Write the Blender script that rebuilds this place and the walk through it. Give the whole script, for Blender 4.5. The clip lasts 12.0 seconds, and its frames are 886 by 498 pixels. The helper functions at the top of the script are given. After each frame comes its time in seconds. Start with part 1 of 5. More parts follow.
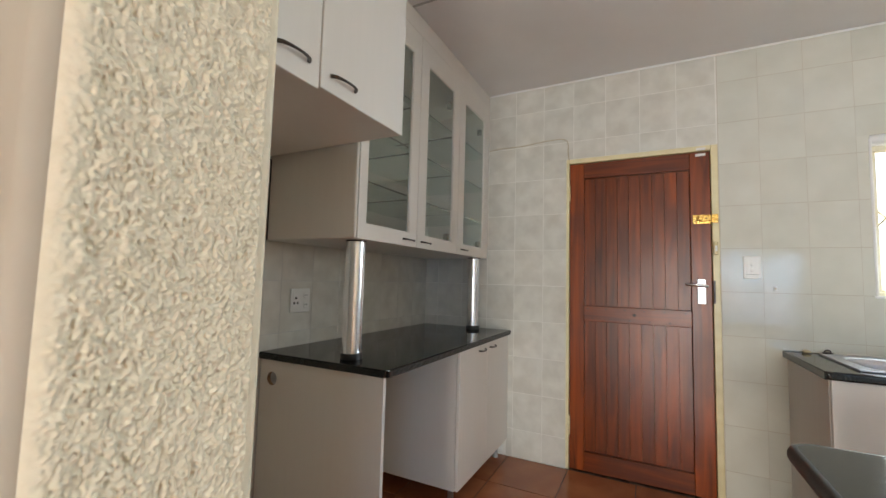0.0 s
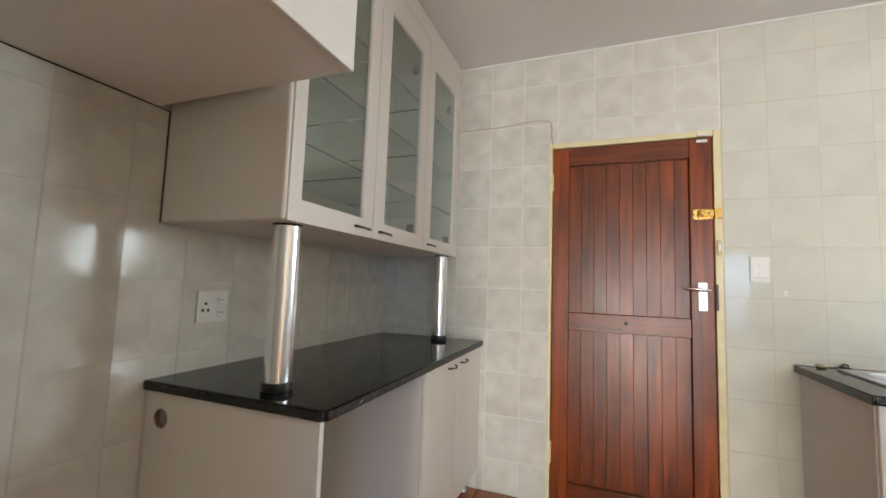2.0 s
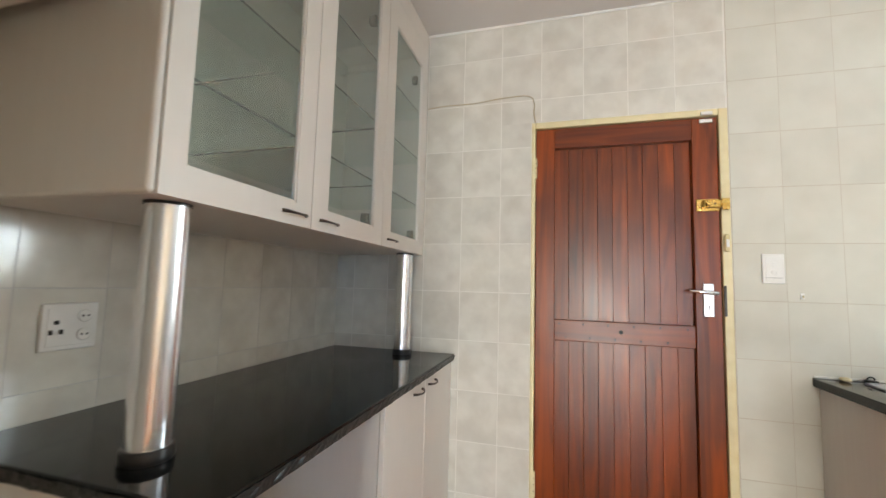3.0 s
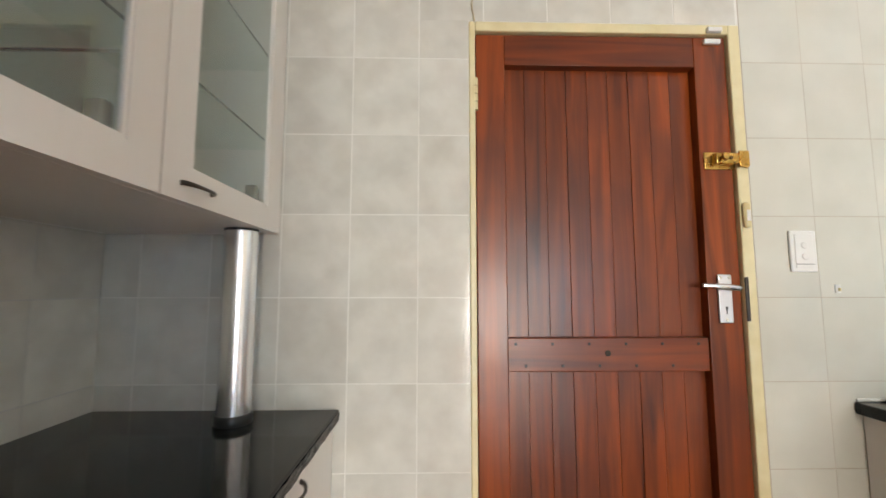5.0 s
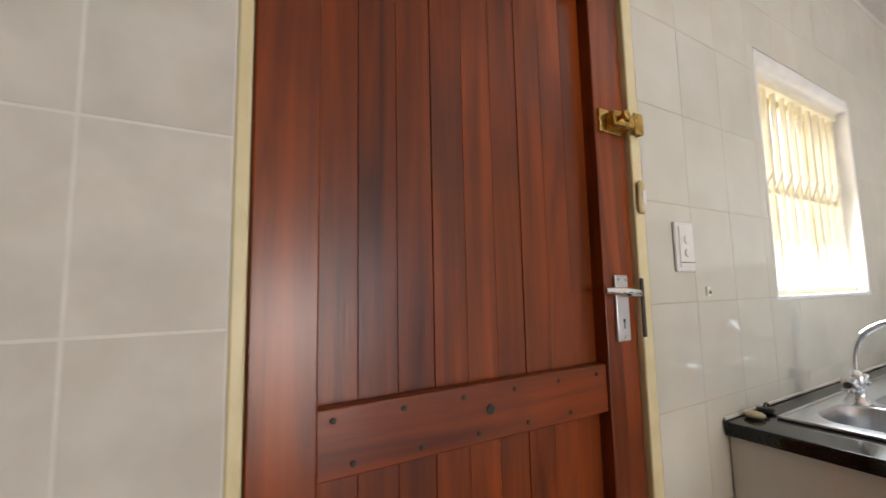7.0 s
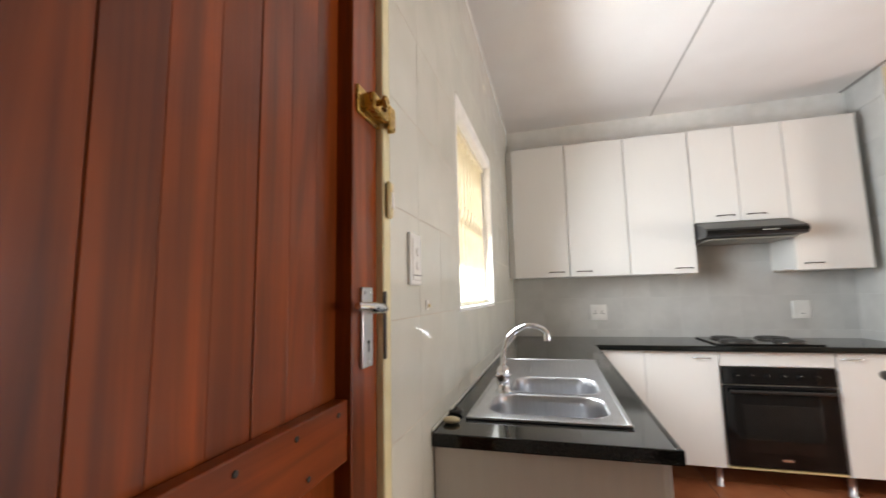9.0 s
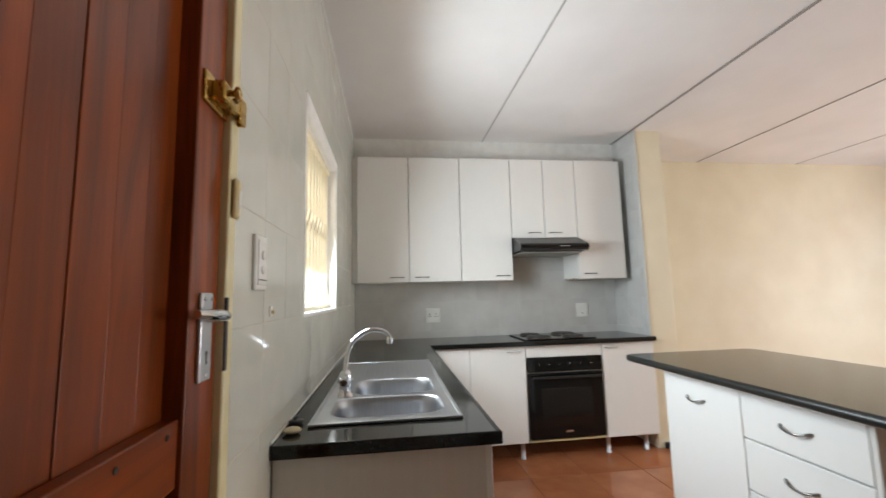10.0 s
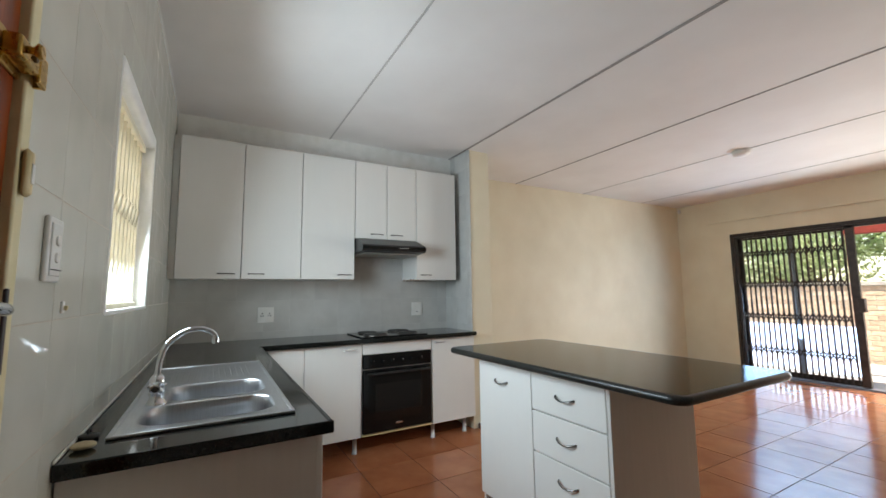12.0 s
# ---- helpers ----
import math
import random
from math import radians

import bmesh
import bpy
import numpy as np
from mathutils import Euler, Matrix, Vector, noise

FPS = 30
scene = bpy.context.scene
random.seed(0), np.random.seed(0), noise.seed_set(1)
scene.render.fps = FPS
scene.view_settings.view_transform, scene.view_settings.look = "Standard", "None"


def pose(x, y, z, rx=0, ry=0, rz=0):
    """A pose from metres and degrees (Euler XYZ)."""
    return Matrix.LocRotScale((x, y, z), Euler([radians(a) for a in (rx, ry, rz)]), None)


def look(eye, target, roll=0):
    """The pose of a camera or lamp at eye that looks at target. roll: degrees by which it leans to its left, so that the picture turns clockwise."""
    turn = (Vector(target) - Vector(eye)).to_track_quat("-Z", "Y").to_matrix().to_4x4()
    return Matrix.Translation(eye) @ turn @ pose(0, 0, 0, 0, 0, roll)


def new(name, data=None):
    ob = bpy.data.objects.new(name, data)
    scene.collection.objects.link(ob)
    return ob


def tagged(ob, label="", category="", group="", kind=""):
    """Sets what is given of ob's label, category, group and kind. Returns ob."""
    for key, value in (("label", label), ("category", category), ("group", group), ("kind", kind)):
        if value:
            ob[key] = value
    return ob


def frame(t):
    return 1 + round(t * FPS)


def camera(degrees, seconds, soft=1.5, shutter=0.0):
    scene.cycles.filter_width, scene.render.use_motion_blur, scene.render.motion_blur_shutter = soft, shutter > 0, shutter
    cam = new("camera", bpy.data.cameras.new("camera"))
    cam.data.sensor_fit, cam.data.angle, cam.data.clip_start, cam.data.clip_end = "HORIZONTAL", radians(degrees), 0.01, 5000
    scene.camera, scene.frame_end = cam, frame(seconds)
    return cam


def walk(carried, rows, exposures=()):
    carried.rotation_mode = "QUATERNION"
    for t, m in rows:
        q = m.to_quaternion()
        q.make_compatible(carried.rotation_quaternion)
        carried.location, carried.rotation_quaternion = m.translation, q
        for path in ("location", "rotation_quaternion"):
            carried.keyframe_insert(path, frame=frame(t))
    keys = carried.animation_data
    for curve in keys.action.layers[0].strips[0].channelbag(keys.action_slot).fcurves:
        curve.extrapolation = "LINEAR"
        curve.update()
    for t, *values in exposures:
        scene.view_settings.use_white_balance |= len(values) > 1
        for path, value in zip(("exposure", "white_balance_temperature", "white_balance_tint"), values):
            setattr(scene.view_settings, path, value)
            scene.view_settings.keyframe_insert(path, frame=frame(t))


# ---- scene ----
cam = camera(95.1, 12.0, shutter=0.4)
# seconds, eye x y z, yaw, pitch, roll
ROWS = [
    (0.0, -0.012, 0.040, 1.219, 26.830, 4.251, -1.525),
    (0.5, -0.054, 0.100, 1.218, 25.872, 4.346, -1.682),
    (1.0, -0.111, 0.183, 1.212, 24.460, 4.548, -1.813),
    (1.5, -0.180, 0.288, 1.209, 22.689, 4.693, -1.958),
    (2.0, -0.237, 0.436, 1.210, 20.897, 4.818, -1.984),
    (2.5, -0.297, 0.625, 1.216, 18.697, 4.888, -1.883),
    (3.0, -0.377, 0.807, 1.227, 15.887, 4.930, -1.551),
    (5.0, -0.623, 1.663, 1.222, -1.321, 5.334, -0.009),
    (5.5, -0.628, 1.851, 1.225, -7.290, 5.461, 0.262),
    (6.0, -0.604, 2.025, 1.240, -13.986, 5.346, 0.874),
    (6.5, -0.568, 2.177, 1.237, -21.597, 5.500, 1.108),
    (8.5, -0.457, 2.516, 1.232, -61.909, 6.394, 1.149),
    (9.0, -0.434, 2.551, 1.242, -74.750, 6.477, 1.226),
    (9.5, -0.443, 2.562, 1.243, -86.749, 6.674, 1.361),
    (10.0, -0.475, 2.579, 1.245, -97.340, 6.559, 1.422),
    (10.5, -0.509, 2.587, 1.241, -105.634, 6.480, 1.241),
    (11.0, -0.535, 2.593, 1.239, -112.107, 6.376, 1.012),
    (11.5, -0.555, 2.596, 1.237, -116.387, 6.262, 0.861),
    (12.0, -0.563, 2.599, 1.236, -119.447, 6.170, 0.764),
]
EXPOSURES = [(0.0, 2.42, 8100, 14), (1.5, 2.68, 8100, 14), (3.0, 2.95, 8150, 14), (5.0, 3.0, 8200, 14), (6.5, 2.5, 8300, 18), (8.5, 2.6, 8850, 22),
             (9.5, 2.35, 8550, 19), (10.5, 2.1, 8050, 15), (12.0, 1.8, 7750, 12)]
walk(cam, [(t, pose(x, y, z, 90 + pitch, roll, yaw)) for t, x, y, z, yaw, pitch, roll in ROWS], EXPOSURES)

# ---- world, sun and the sky's light in the two openings ----
SUN_ELEVATION, SUN_TURN = 58.0, 292.0
world = bpy.data.worlds.new("world")
scene.world = world
world.use_nodes = True
sky = world.node_tree.nodes.new("ShaderNodeTexSky")
sky.sky_type, sky.sun_disc = "NISHITA", False
sky.sun_elevation, sky.sun_rotation = radians(SUN_ELEVATION), radians(SUN_TURN)
background = world.node_tree.nodes["Background"]
background.inputs["Strength"].default_value = 0.15
world.node_tree.links.new(sky.outputs["Color"], background.inputs["Color"])
sun = new("sun", bpy.data.lights.new("sun", "SUN"))
sun.data.energy, sun.data.angle, sun.data.color = 5.0, radians(0.5), (1.0, 0.95, 0.88)
flat = math.cos(radians(SUN_ELEVATION))
sun_way = Vector((math.sin(radians(SUN_TURN)) * flat, math.cos(radians(SUN_TURN)) * flat, math.sin(radians(SUN_ELEVATION))))
sun.matrix_world = look(sun_way * 30, (0, 0, 0))


def sky_lamp(name, eye, target, width, height, watts, colour, spread=180.0):
    data = bpy.data.lights.new(name, "AREA")
    data.shape, data.size, data.size_y, data.energy, data.color = "RECTANGLE", width, height, watts, colour
    data.spread = radians(spread)
    ob = new(name, data)
    ob.matrix_world = look(eye, target)
    return ob


sky_lamp("skylight_patio", (0.59, -4.47, 0.78), (0.59, 0, 0.25), 0.84, 1.46, 29, (0.78, 0.90, 1.0), 165.0)
sky_lamp("skylight_gate", (1.97, -4.352, 1.00), (1.97, 0, 0.20), 1.20, 1.80, 10.0, (0.26, 0.55, 1.0), 165.0)
sky_lamp("skylight_kitchen", (1.4525, 2.892, 1.61), (1.4525, 0, 1.10), 0.80, 0.78, 9.3, (0.55, 0.77, 1.0), 150.0)
sky_lamp("skylight_behind_guard", (1.4525, 2.975, 1.61), (1.4525, 0, 1.15), 0.78, 0.74, 0.55, (0.86, 0.94, 1.0), 160.0)

# ---- materials ----
LIBRARY = {}


def surface(name, low, high, scale=8.0, rough=0.5, stretch=(1, 1, 1), bump=0.0, bump_scale=200.0, metal=0.0, coat=0.0,
            vary=0.0, detail=5.0, stain=0.0, stain_colour=(0.3, 0.27, 0.22), stain_scale=1.3, contrast=(0.3, 0.7), rough_vary=0.08,
            distort=0.0, islands=False, wobble=0.0, wobble_scale=3.0):
    """A two-tone grained surface with larger stains, uneven gloss and fine relief."""
    m = bpy.data.materials.new(name)
    m.use_nodes = True
    nodes, links = m.node_tree.nodes, m.node_tree.links
    bsdf = nodes["Principled BSDF"]
    coords = nodes.new("ShaderNodeTexCoord")
    source = coords.outputs["Object"]
    chance = None
    if vary or islands:
        chance = (nodes.new("ShaderNodeNewGeometry").outputs["Random Per Island"] if islands
                  else nodes.new("ShaderNodeObjectInfo").outputs["Random"])
        shift = nodes.new("ShaderNodeVectorMath")
        shift.operation = "MULTIPLY_ADD"
        links.new(chance, shift.inputs[0])
        shift.inputs[1].default_value = (37.0, 23.0, 51.0)
        links.new(source, shift.inputs[2])
        source = shift.outputs["Vector"]
    mapping = nodes.new("ShaderNodeMapping")
    mapping.inputs["Scale"].default_value = stretch
    links.new(source, mapping.inputs["Vector"])
    grain = nodes.new("ShaderNodeTexNoise")
    grain.inputs["Scale"].default_value, grain.inputs["Detail"].default_value = scale, detail
    grain.inputs["Distortion"].default_value = distort
    links.new(mapping.outputs["Vector"], grain.inputs["Vector"])
    ramp = nodes.new("ShaderNodeValToRGB")
    ramp.color_ramp.elements[0].position, ramp.color_ramp.elements[1].position = contrast
    ramp.color_ramp.elements[0].color, ramp.color_ramp.elements[1].color = (*low, 1), (*high, 1)
    links.new(grain.outputs["Fac"], ramp.inputs["Fac"])
    colour = ramp.outputs["Color"]
    big = nodes.new("ShaderNodeTexNoise")
    big.inputs["Scale"].default_value, big.inputs["Detail"].default_value = stain_scale, 4.0
    links.new(source, big.inputs["Vector"])
    if stain:
        limits = nodes.new("ShaderNodeMapRange")
        limits.inputs["From Min"].default_value, limits.inputs["From Max"].default_value = 0.5, 0.75
        limits.inputs["To Max"].default_value = stain
        links.new(big.outputs["Fac"], limits.inputs["Value"])
        mix = nodes.new("ShaderNodeMix")
        mix.data_type = "RGBA"
        links.new(limits.outputs["Result"], mix.inputs["Factor"])
        links.new(colour, mix.inputs["A"])
        mix.inputs["B"].default_value = (*stain_colour, 1)
        colour = mix.outputs["Result"]
    if vary:
        tone = nodes.new("ShaderNodeHueSaturation")
        spread = nodes.new("ShaderNodeMapRange")
        spread.inputs["To Min"].default_value, spread.inputs["To Max"].default_value = 1 - vary, 1 + vary
        links.new(chance, spread.inputs["Value"])
        links.new(spread.outputs["Result"], tone.inputs["Value"])
        links.new(colour, tone.inputs["Color"])
        colour = tone.outputs["Color"]
    links.new(colour, bsdf.inputs["Base Color"])
    gloss = nodes.new("ShaderNodeMapRange")
    gloss.inputs["To Min"].default_value, gloss.inputs["To Max"].default_value = max(0.02, rough - rough_vary), min(1, rough + rough_vary)
    links.new(big.outputs["Fac"], gloss.inputs["Value"])
    links.new(gloss.outputs["Result"], bsdf.inputs["Roughness"])
    bsdf.inputs["Metallic"].default_value = metal
    bsdf.inputs["Coat Weight"].default_value = coat
    bsdf.inputs["Coat Roughness"].default_value = 0.12
    normal = None
    if wobble:
        wave = nodes.new("ShaderNodeTexNoise")
        wave.inputs["Scale"].default_value, wave.inputs["Detail"].default_value = wobble_scale, 1.0
        links.new(source, wave.inputs["Vector"])
        lift = nodes.new("ShaderNodeBump")
        lift.inputs["Strength"].default_value, lift.inputs["Distance"].default_value = wobble, 0.02
        links.new(wave.outputs["Fac"], lift.inputs["Height"])
        normal = lift.outputs["Normal"]
    if bump:
        fine = nodes.new("ShaderNodeTexNoise")
        fine.inputs["Scale"].default_value, fine.inputs["Detail"].default_value = bump_scale, 3.0
        links.new(mapping.outputs["Vector"], fine.inputs["Vector"])
        relief = nodes.new("ShaderNodeBump")
        relief.inputs["Strength"].default_value, relief.inputs["Distance"].default_value = bump, 0.004
        links.new(fine.outputs["Fac"], relief.inputs["Height"])
        if normal:
            links.new(normal, relief.inputs["Normal"])
        normal = relief.outputs["Normal"]
    if normal:
        links.new(normal, bsdf.inputs["Normal"])
        if coat:
            links.new(normal, bsdf.inputs["Coat Normal"])
    LIBRARY[name] = m
    return m


def clear_glass(name, tint, rough=0.0, clear=1.0):
    m = bpy.data.materials.new(name)
    m.use_nodes = True
    bsdf = m.node_tree.nodes["Principled BSDF"]
    bsdf.inputs["Base Color"].default_value = (*tint, 1)
    bsdf.inputs["Transmission Weight"].default_value = clear
    bsdf.inputs["Roughness"].default_value, bsdf.inputs["IOR"].default_value = rough, 1.45
    return m


WALL_TILE = surface("glazed_wall_tile", (0.60, 0.58, 0.52), (0.70, 0.685, 0.62), 9.0, 0.12, vary=0.04, stain=0.38,
                    stain_colour=(0.55, 0.515, 0.43), stain_scale=6.0, contrast=(0.35, 0.65), wobble=0.10, wobble_scale=5.0, rough_vary=0.06)
GROUT_TAN = surface("tan_grout", (0.45, 0.39, 0.31), (0.54, 0.47, 0.38), 30.0, 0.8, stain=0.3, stain_scale=5)
PLAIN_TILE = surface("plain_glazed_tile", (0.60, 0.59, 0.515), (0.665, 0.655, 0.58), 6.0, 0.07, vary=0.015, stain=0.25,
                     stain_colour=(0.64, 0.60, 0.52), stain_scale=4.0, wobble=0.12, wobble_scale=5.0, rough_vary=0.05)
SPLASH_TILE = surface("grey_splash_tile", (0.51, 0.505, 0.485), (0.59, 0.585, 0.56), 6.0, 0.22, vary=0.03, stain=0.2,
                      stain_colour=(0.40, 0.38, 0.35), stain_scale=5.0, wobble=0.08)
PLAIN_TILE.node_tree.nodes["Principled BSDF"].inputs["Specular IOR Level"].default_value = 0.36
GROUT = surface("white_grout", (0.71, 0.695, 0.64), (0.78, 0.765, 0.71), 30.0, 0.7, bump=0.1, stain=0.3, stain_colour=(0.55, 0.47, 0.36), stain_scale=4)
GROUT_GREY = surface("grey_grout", (0.52, 0.515, 0.495), (0.58, 0.575, 0.555), 30.0, 0.7, bump=0.1)
FLOOR_TILE = surface("terracotta_tile", (0.34, 0.105, 0.045), (0.46, 0.165, 0.075), 5.0, 0.16, vary=0.10, stain=0.5,
                     stain_colour=(0.26, 0.08, 0.04), stain_scale=4.0, wobble=0.05, wobble_scale=3.0, bump=0.02, bump_scale=90)
FLOOR_TILE.node_tree.nodes["Principled BSDF"].inputs["Specular IOR Level"].default_value = 0.45
FLOOR_GROUT = surface("floor_grout", (0.11, 0.055, 0.035), (0.17, 0.10, 0.07), 30.0, 0.8, bump=0.2)
CREAM_PAINT = surface("cream_wall_paint", (0.73, 0.65, 0.48), (0.79, 0.72, 0.55), 3.0, 0.6, bump=0.12, bump_scale=70, stain=0.12,
                      stain_colour=(0.66, 0.57, 0.42), wobble=0.12, wobble_scale=4)
STUCCO = surface("rough_plaster", (0.70, 0.625, 0.47), (0.78, 0.705, 0.55), 60.0, 0.85, bump=0.06, bump_scale=300, stain=0.15, stain_colour=(0.58, 0.50, 0.38))
# Cream plaster darkened, so the face's dimmer light sits in the colour.
DIMMED_PLASTER = surface("dimmed_smooth_plaster", (0.42, 0.365, 0.29), (0.48, 0.42, 0.335), 5.0, 0.7, bump=0.06, bump_scale=90, stain=0.15,
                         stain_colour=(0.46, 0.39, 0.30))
CEILING_PAINT = surface("ceiling_paint", (0.77, 0.74, 0.72), (0.83, 0.805, 0.785), 2.0, 0.7, bump=0.06, bump_scale=120, stain=0.12,
                        stain_colour=(0.70, 0.67, 0.64), wobble=0.15, wobble_scale=1.6)
JOINT_STRIP = surface("ceiling_joint_strip", (0.28, 0.26, 0.25), (0.36, 0.34, 0.32), 10.0, 0.7)
JOINT_PALE = surface("pale_joint_strip", (0.44, 0.42, 0.40), (0.52, 0.50, 0.48), 10.0, 0.7)
WHITE_PAINT = surface("white_plaster", (0.74, 0.73, 0.70), (0.82, 0.81, 0.79), 12.0, 0.6, bump=0.15, bump_scale=60, wobble=0.3, wobble_scale=14)
MELAMINE = surface("off_white_melamine", (0.80, 0.76, 0.70), (0.815, 0.775, 0.715), 5.0, 0.42, stretch=(8, 8, 0.7), bump=0.02, bump_scale=40,
                   stain=0.06, stain_colour=(0.58, 0.52, 0.44))
MELAMINE_WHITE = surface("white_melamine", (0.765, 0.747, 0.712), (0.775, 0.757, 0.722), 5.0, 0.38, stretch=(6, 6, 0.7), bump=0.0, bump_scale=40,
                         stain=0.06, stain_colour=(0.62, 0.58, 0.52))
# One even tone, greyer than the white melamine of the doors.
PANEL_GREY = surface("grey_melamine", (0.66, 0.63, 0.59), (0.69, 0.66, 0.62), 5.0, 0.45, stretch=(10, 10, 0.7), bump=0.04, bump_scale=40)
GRANITE = surface("black_granite", (0.004, 0.0045, 0.004), (0.035, 0.037, 0.033), 260.0, 0.07, detail=8, contrast=(0.5, 0.85), bump=0.02, stain=0.2,
                  stain_colour=(0.02, 0.02, 0.018), stain_scale=20, rough_vary=0.05)
GRANITE_SIDE = surface("honed_granite_edge", (0.006, 0.007, 0.006), (0.040, 0.042, 0.037), 240.0, 0.34, detail=8, contrast=(0.45, 0.8))
GRANITE_EDGE = surface("rough_granite_edge", (0.004, 0.004, 0.0035), (0.03, 0.03, 0.027), 160.0, 0.38, bump=0.5, bump_scale=120)
WOOD = surface("stained_door_timber", (0.036, 0.0060, 0.0016), (0.290, 0.053, 0.0072), 3.0, 0.33, stretch=(7, 7, 0.45), vary=0.30, distort=1.0, detail=6,
               bump=0.06, bump_scale=26, stain=0.75, stain_colour=(0.085, 0.018, 0.007), stain_scale=2.8, contrast=(0.25, 0.75), rough_vary=0.10)
WOOD_ACROSS = surface("stained_door_rail", (0.060, 0.0095, 0.0022), (0.265, 0.048, 0.0072), 3.0, 0.34, stretch=(0.45, 7, 7), vary=0.12, distort=1.0, detail=6,
                      bump=0.06, bump_scale=26, stain=0.6, stain_colour=(0.09, 0.02, 0.008), stain_scale=4.0, contrast=(0.25, 0.75), rough_vary=0.10)
for timber in (WOOD, WOOD_ACROSS):
    timber.node_tree.nodes["Principled BSDF"].inputs["Specular IOR Level"].default_value = 0.4
for stone in (GRANITE, GRANITE_EDGE):
    stone.node_tree.nodes["Principled BSDF"].inputs["Specular IOR Level"].default_value = 0.36
FRAME_PAINT = surface("cream_frame_paint", (0.70, 0.60, 0.34), (0.78, 0.69, 0.44), 14.0, 0.4, stain=0.25, stain_colour=(0.55, 0.42, 0.22), stain_scale=9, bump=0.08)
BRASS = surface("worn_brass", (0.50, 0.29, 0.07), (0.74, 0.48, 0.16), 40.0, 0.28, metal=1.0, stain=0.4, stain_colour=(0.22, 0.12, 0.04), stain_scale=60)
BRASS_DARK = surface("dark_brass", (0.10, 0.055, 0.02), (0.22, 0.13, 0.05), 40.0, 0.4, metal=0.8)
CHROME = surface("chrome", (0.72, 0.73, 0.75), (0.80, 0.81, 0.83), 20.0, 0.10, metal=1.0, rough_vary=0.05)
SATIN = surface("brushed_steel_tube", (0.88, 0.89, 0.91), (0.94, 0.95, 0.97), 12.0, 0.26, stretch=(2, 2, 60), metal=1.0)
PLATE_STEEL = surface("satin_chrome_plate", (0.60, 0.60, 0.61), (0.68, 0.68, 0.69), 12.0, 0.42, metal=1.0)
LEG_STEEL = surface("dull_steel_leg", (0.42, 0.42, 0.43), (0.52, 0.52, 0.53), 20.0, 0.34, metal=1.0)
HANDLE_STEEL = surface("dark_nickel_handle", (0.20, 0.19, 0.18), (0.30, 0.29, 0.28), 20.0, 0.30, metal=1.0)
SINK_STEEL = surface("stainless_sink_steel", (0.46, 0.47, 0.49), (0.56, 0.57, 0.59), 14.0, 0.30, stretch=(1, 24, 1), metal=1.0, bump=0.03)
BRONZE = surface("dark_bronze_handle", (0.05, 0.04, 0.034), (0.12, 0.10, 0.085), 30.0, 0.34, metal=0.8)
BLACK_PLASTIC = surface("black_plastic", (0.010, 0.010, 0.010), (0.022, 0.021, 0.020), 30.0, 0.35)
BLACK_ENAMEL = surface("black_enamel", (0.003, 0.003, 0.003), (0.007, 0.0065, 0.0065), 12.0, 0.10)
BLACK_ENAMEL.node_tree.nodes["Principled BSDF"].inputs["Specular IOR Level"].default_value = 0.3
BLACK_GLASS = surface("oven_door_glass", (0.004, 0.004, 0.004), (0.008, 0.008, 0.008), 6.0, 0.06)
CAST_IRON = surface("hotplate_iron", (0.014, 0.013, 0.012), (0.035, 0.03, 0.026), 60.0, 0.5, bump=0.1)
FILTER_GREY = surface("hood_filter_mesh", (0.20, 0.19, 0.17), (0.32, 0.31, 0.28), 150.0, 0.5, metal=0.4, bump=0.3)
SOCKET_WHITE = surface("white_plastic", (0.74, 0.73, 0.69), (0.82, 0.81, 0.78), 10.0, 0.3, stain=0.06)
PLASTIC_CREAM = surface("cream_plastic", (0.62, 0.49, 0.24), (0.70, 0.58, 0.33), 10.0, 0.4)
HOLE_DARK = surface("dark_recess", (0.02, 0.018, 0.015), (0.04, 0.035, 0.03), 20.0, 0.7)
CHIPBOARD = surface("raw_chipboard", (0.22, 0.12, 0.06), (0.34, 0.20, 0.10), 90.0, 0.8, bump=0.3)
TRELLIS_CREAM = surface("cream_bar_paint", (0.80, 0.73, 0.54), (0.86, 0.80, 0.62), 16.0, 0.4, stain=0.2, stain_colour=(0.5, 0.38, 0.2), stain_scale=12)
TRELLIS_DARK = surface("dark_bronze_paint", (0.024, 0.017, 0.015), (0.055, 0.040, 0.036), 16.0, 0.4)
ALUMINIUM = surface("bronzed_aluminium", (0.025, 0.018, 0.014), (0.05, 0.037, 0.03), 16.0, 0.35, metal=0.3)
MULLION = surface("grey_aluminium", (0.22, 0.26, 0.32), (0.30, 0.34, 0.40), 16.0, 0.35, metal=0.3)
SPONGE = surface("beige_soap", (0.62, 0.50, 0.30), (0.72, 0.60, 0.40), 30.0, 0.6, bump=0.2)
CABLE = surface("grubby_filler_line", (0.40, 0.33, 0.22), (0.55, 0.47, 0.33), 60.0, 0.8)
PAVING = surface("concrete_paving", (0.36, 0.355, 0.34), (0.44, 0.435, 0.42), 9.0, 0.85, bump=0.3, stain=0.3, stain_colour=(0.33, 0.30, 0.25))
YARD = surface("pale_yard_paving", (0.64, 0.63, 0.60), (0.74, 0.73, 0.70), 9.0, 0.85, bump=0.3, stain=0.2, stain_colour=(0.40, 0.37, 0.31))
EARTH = surface("garden_ground", (0.14, 0.11, 0.06), (0.22, 0.19, 0.10), 3.0, 0.95, bump=0.4, bump_scale=30, stain=0.6, stain_colour=(0.08, 0.12, 0.03), stain_scale=0.5)
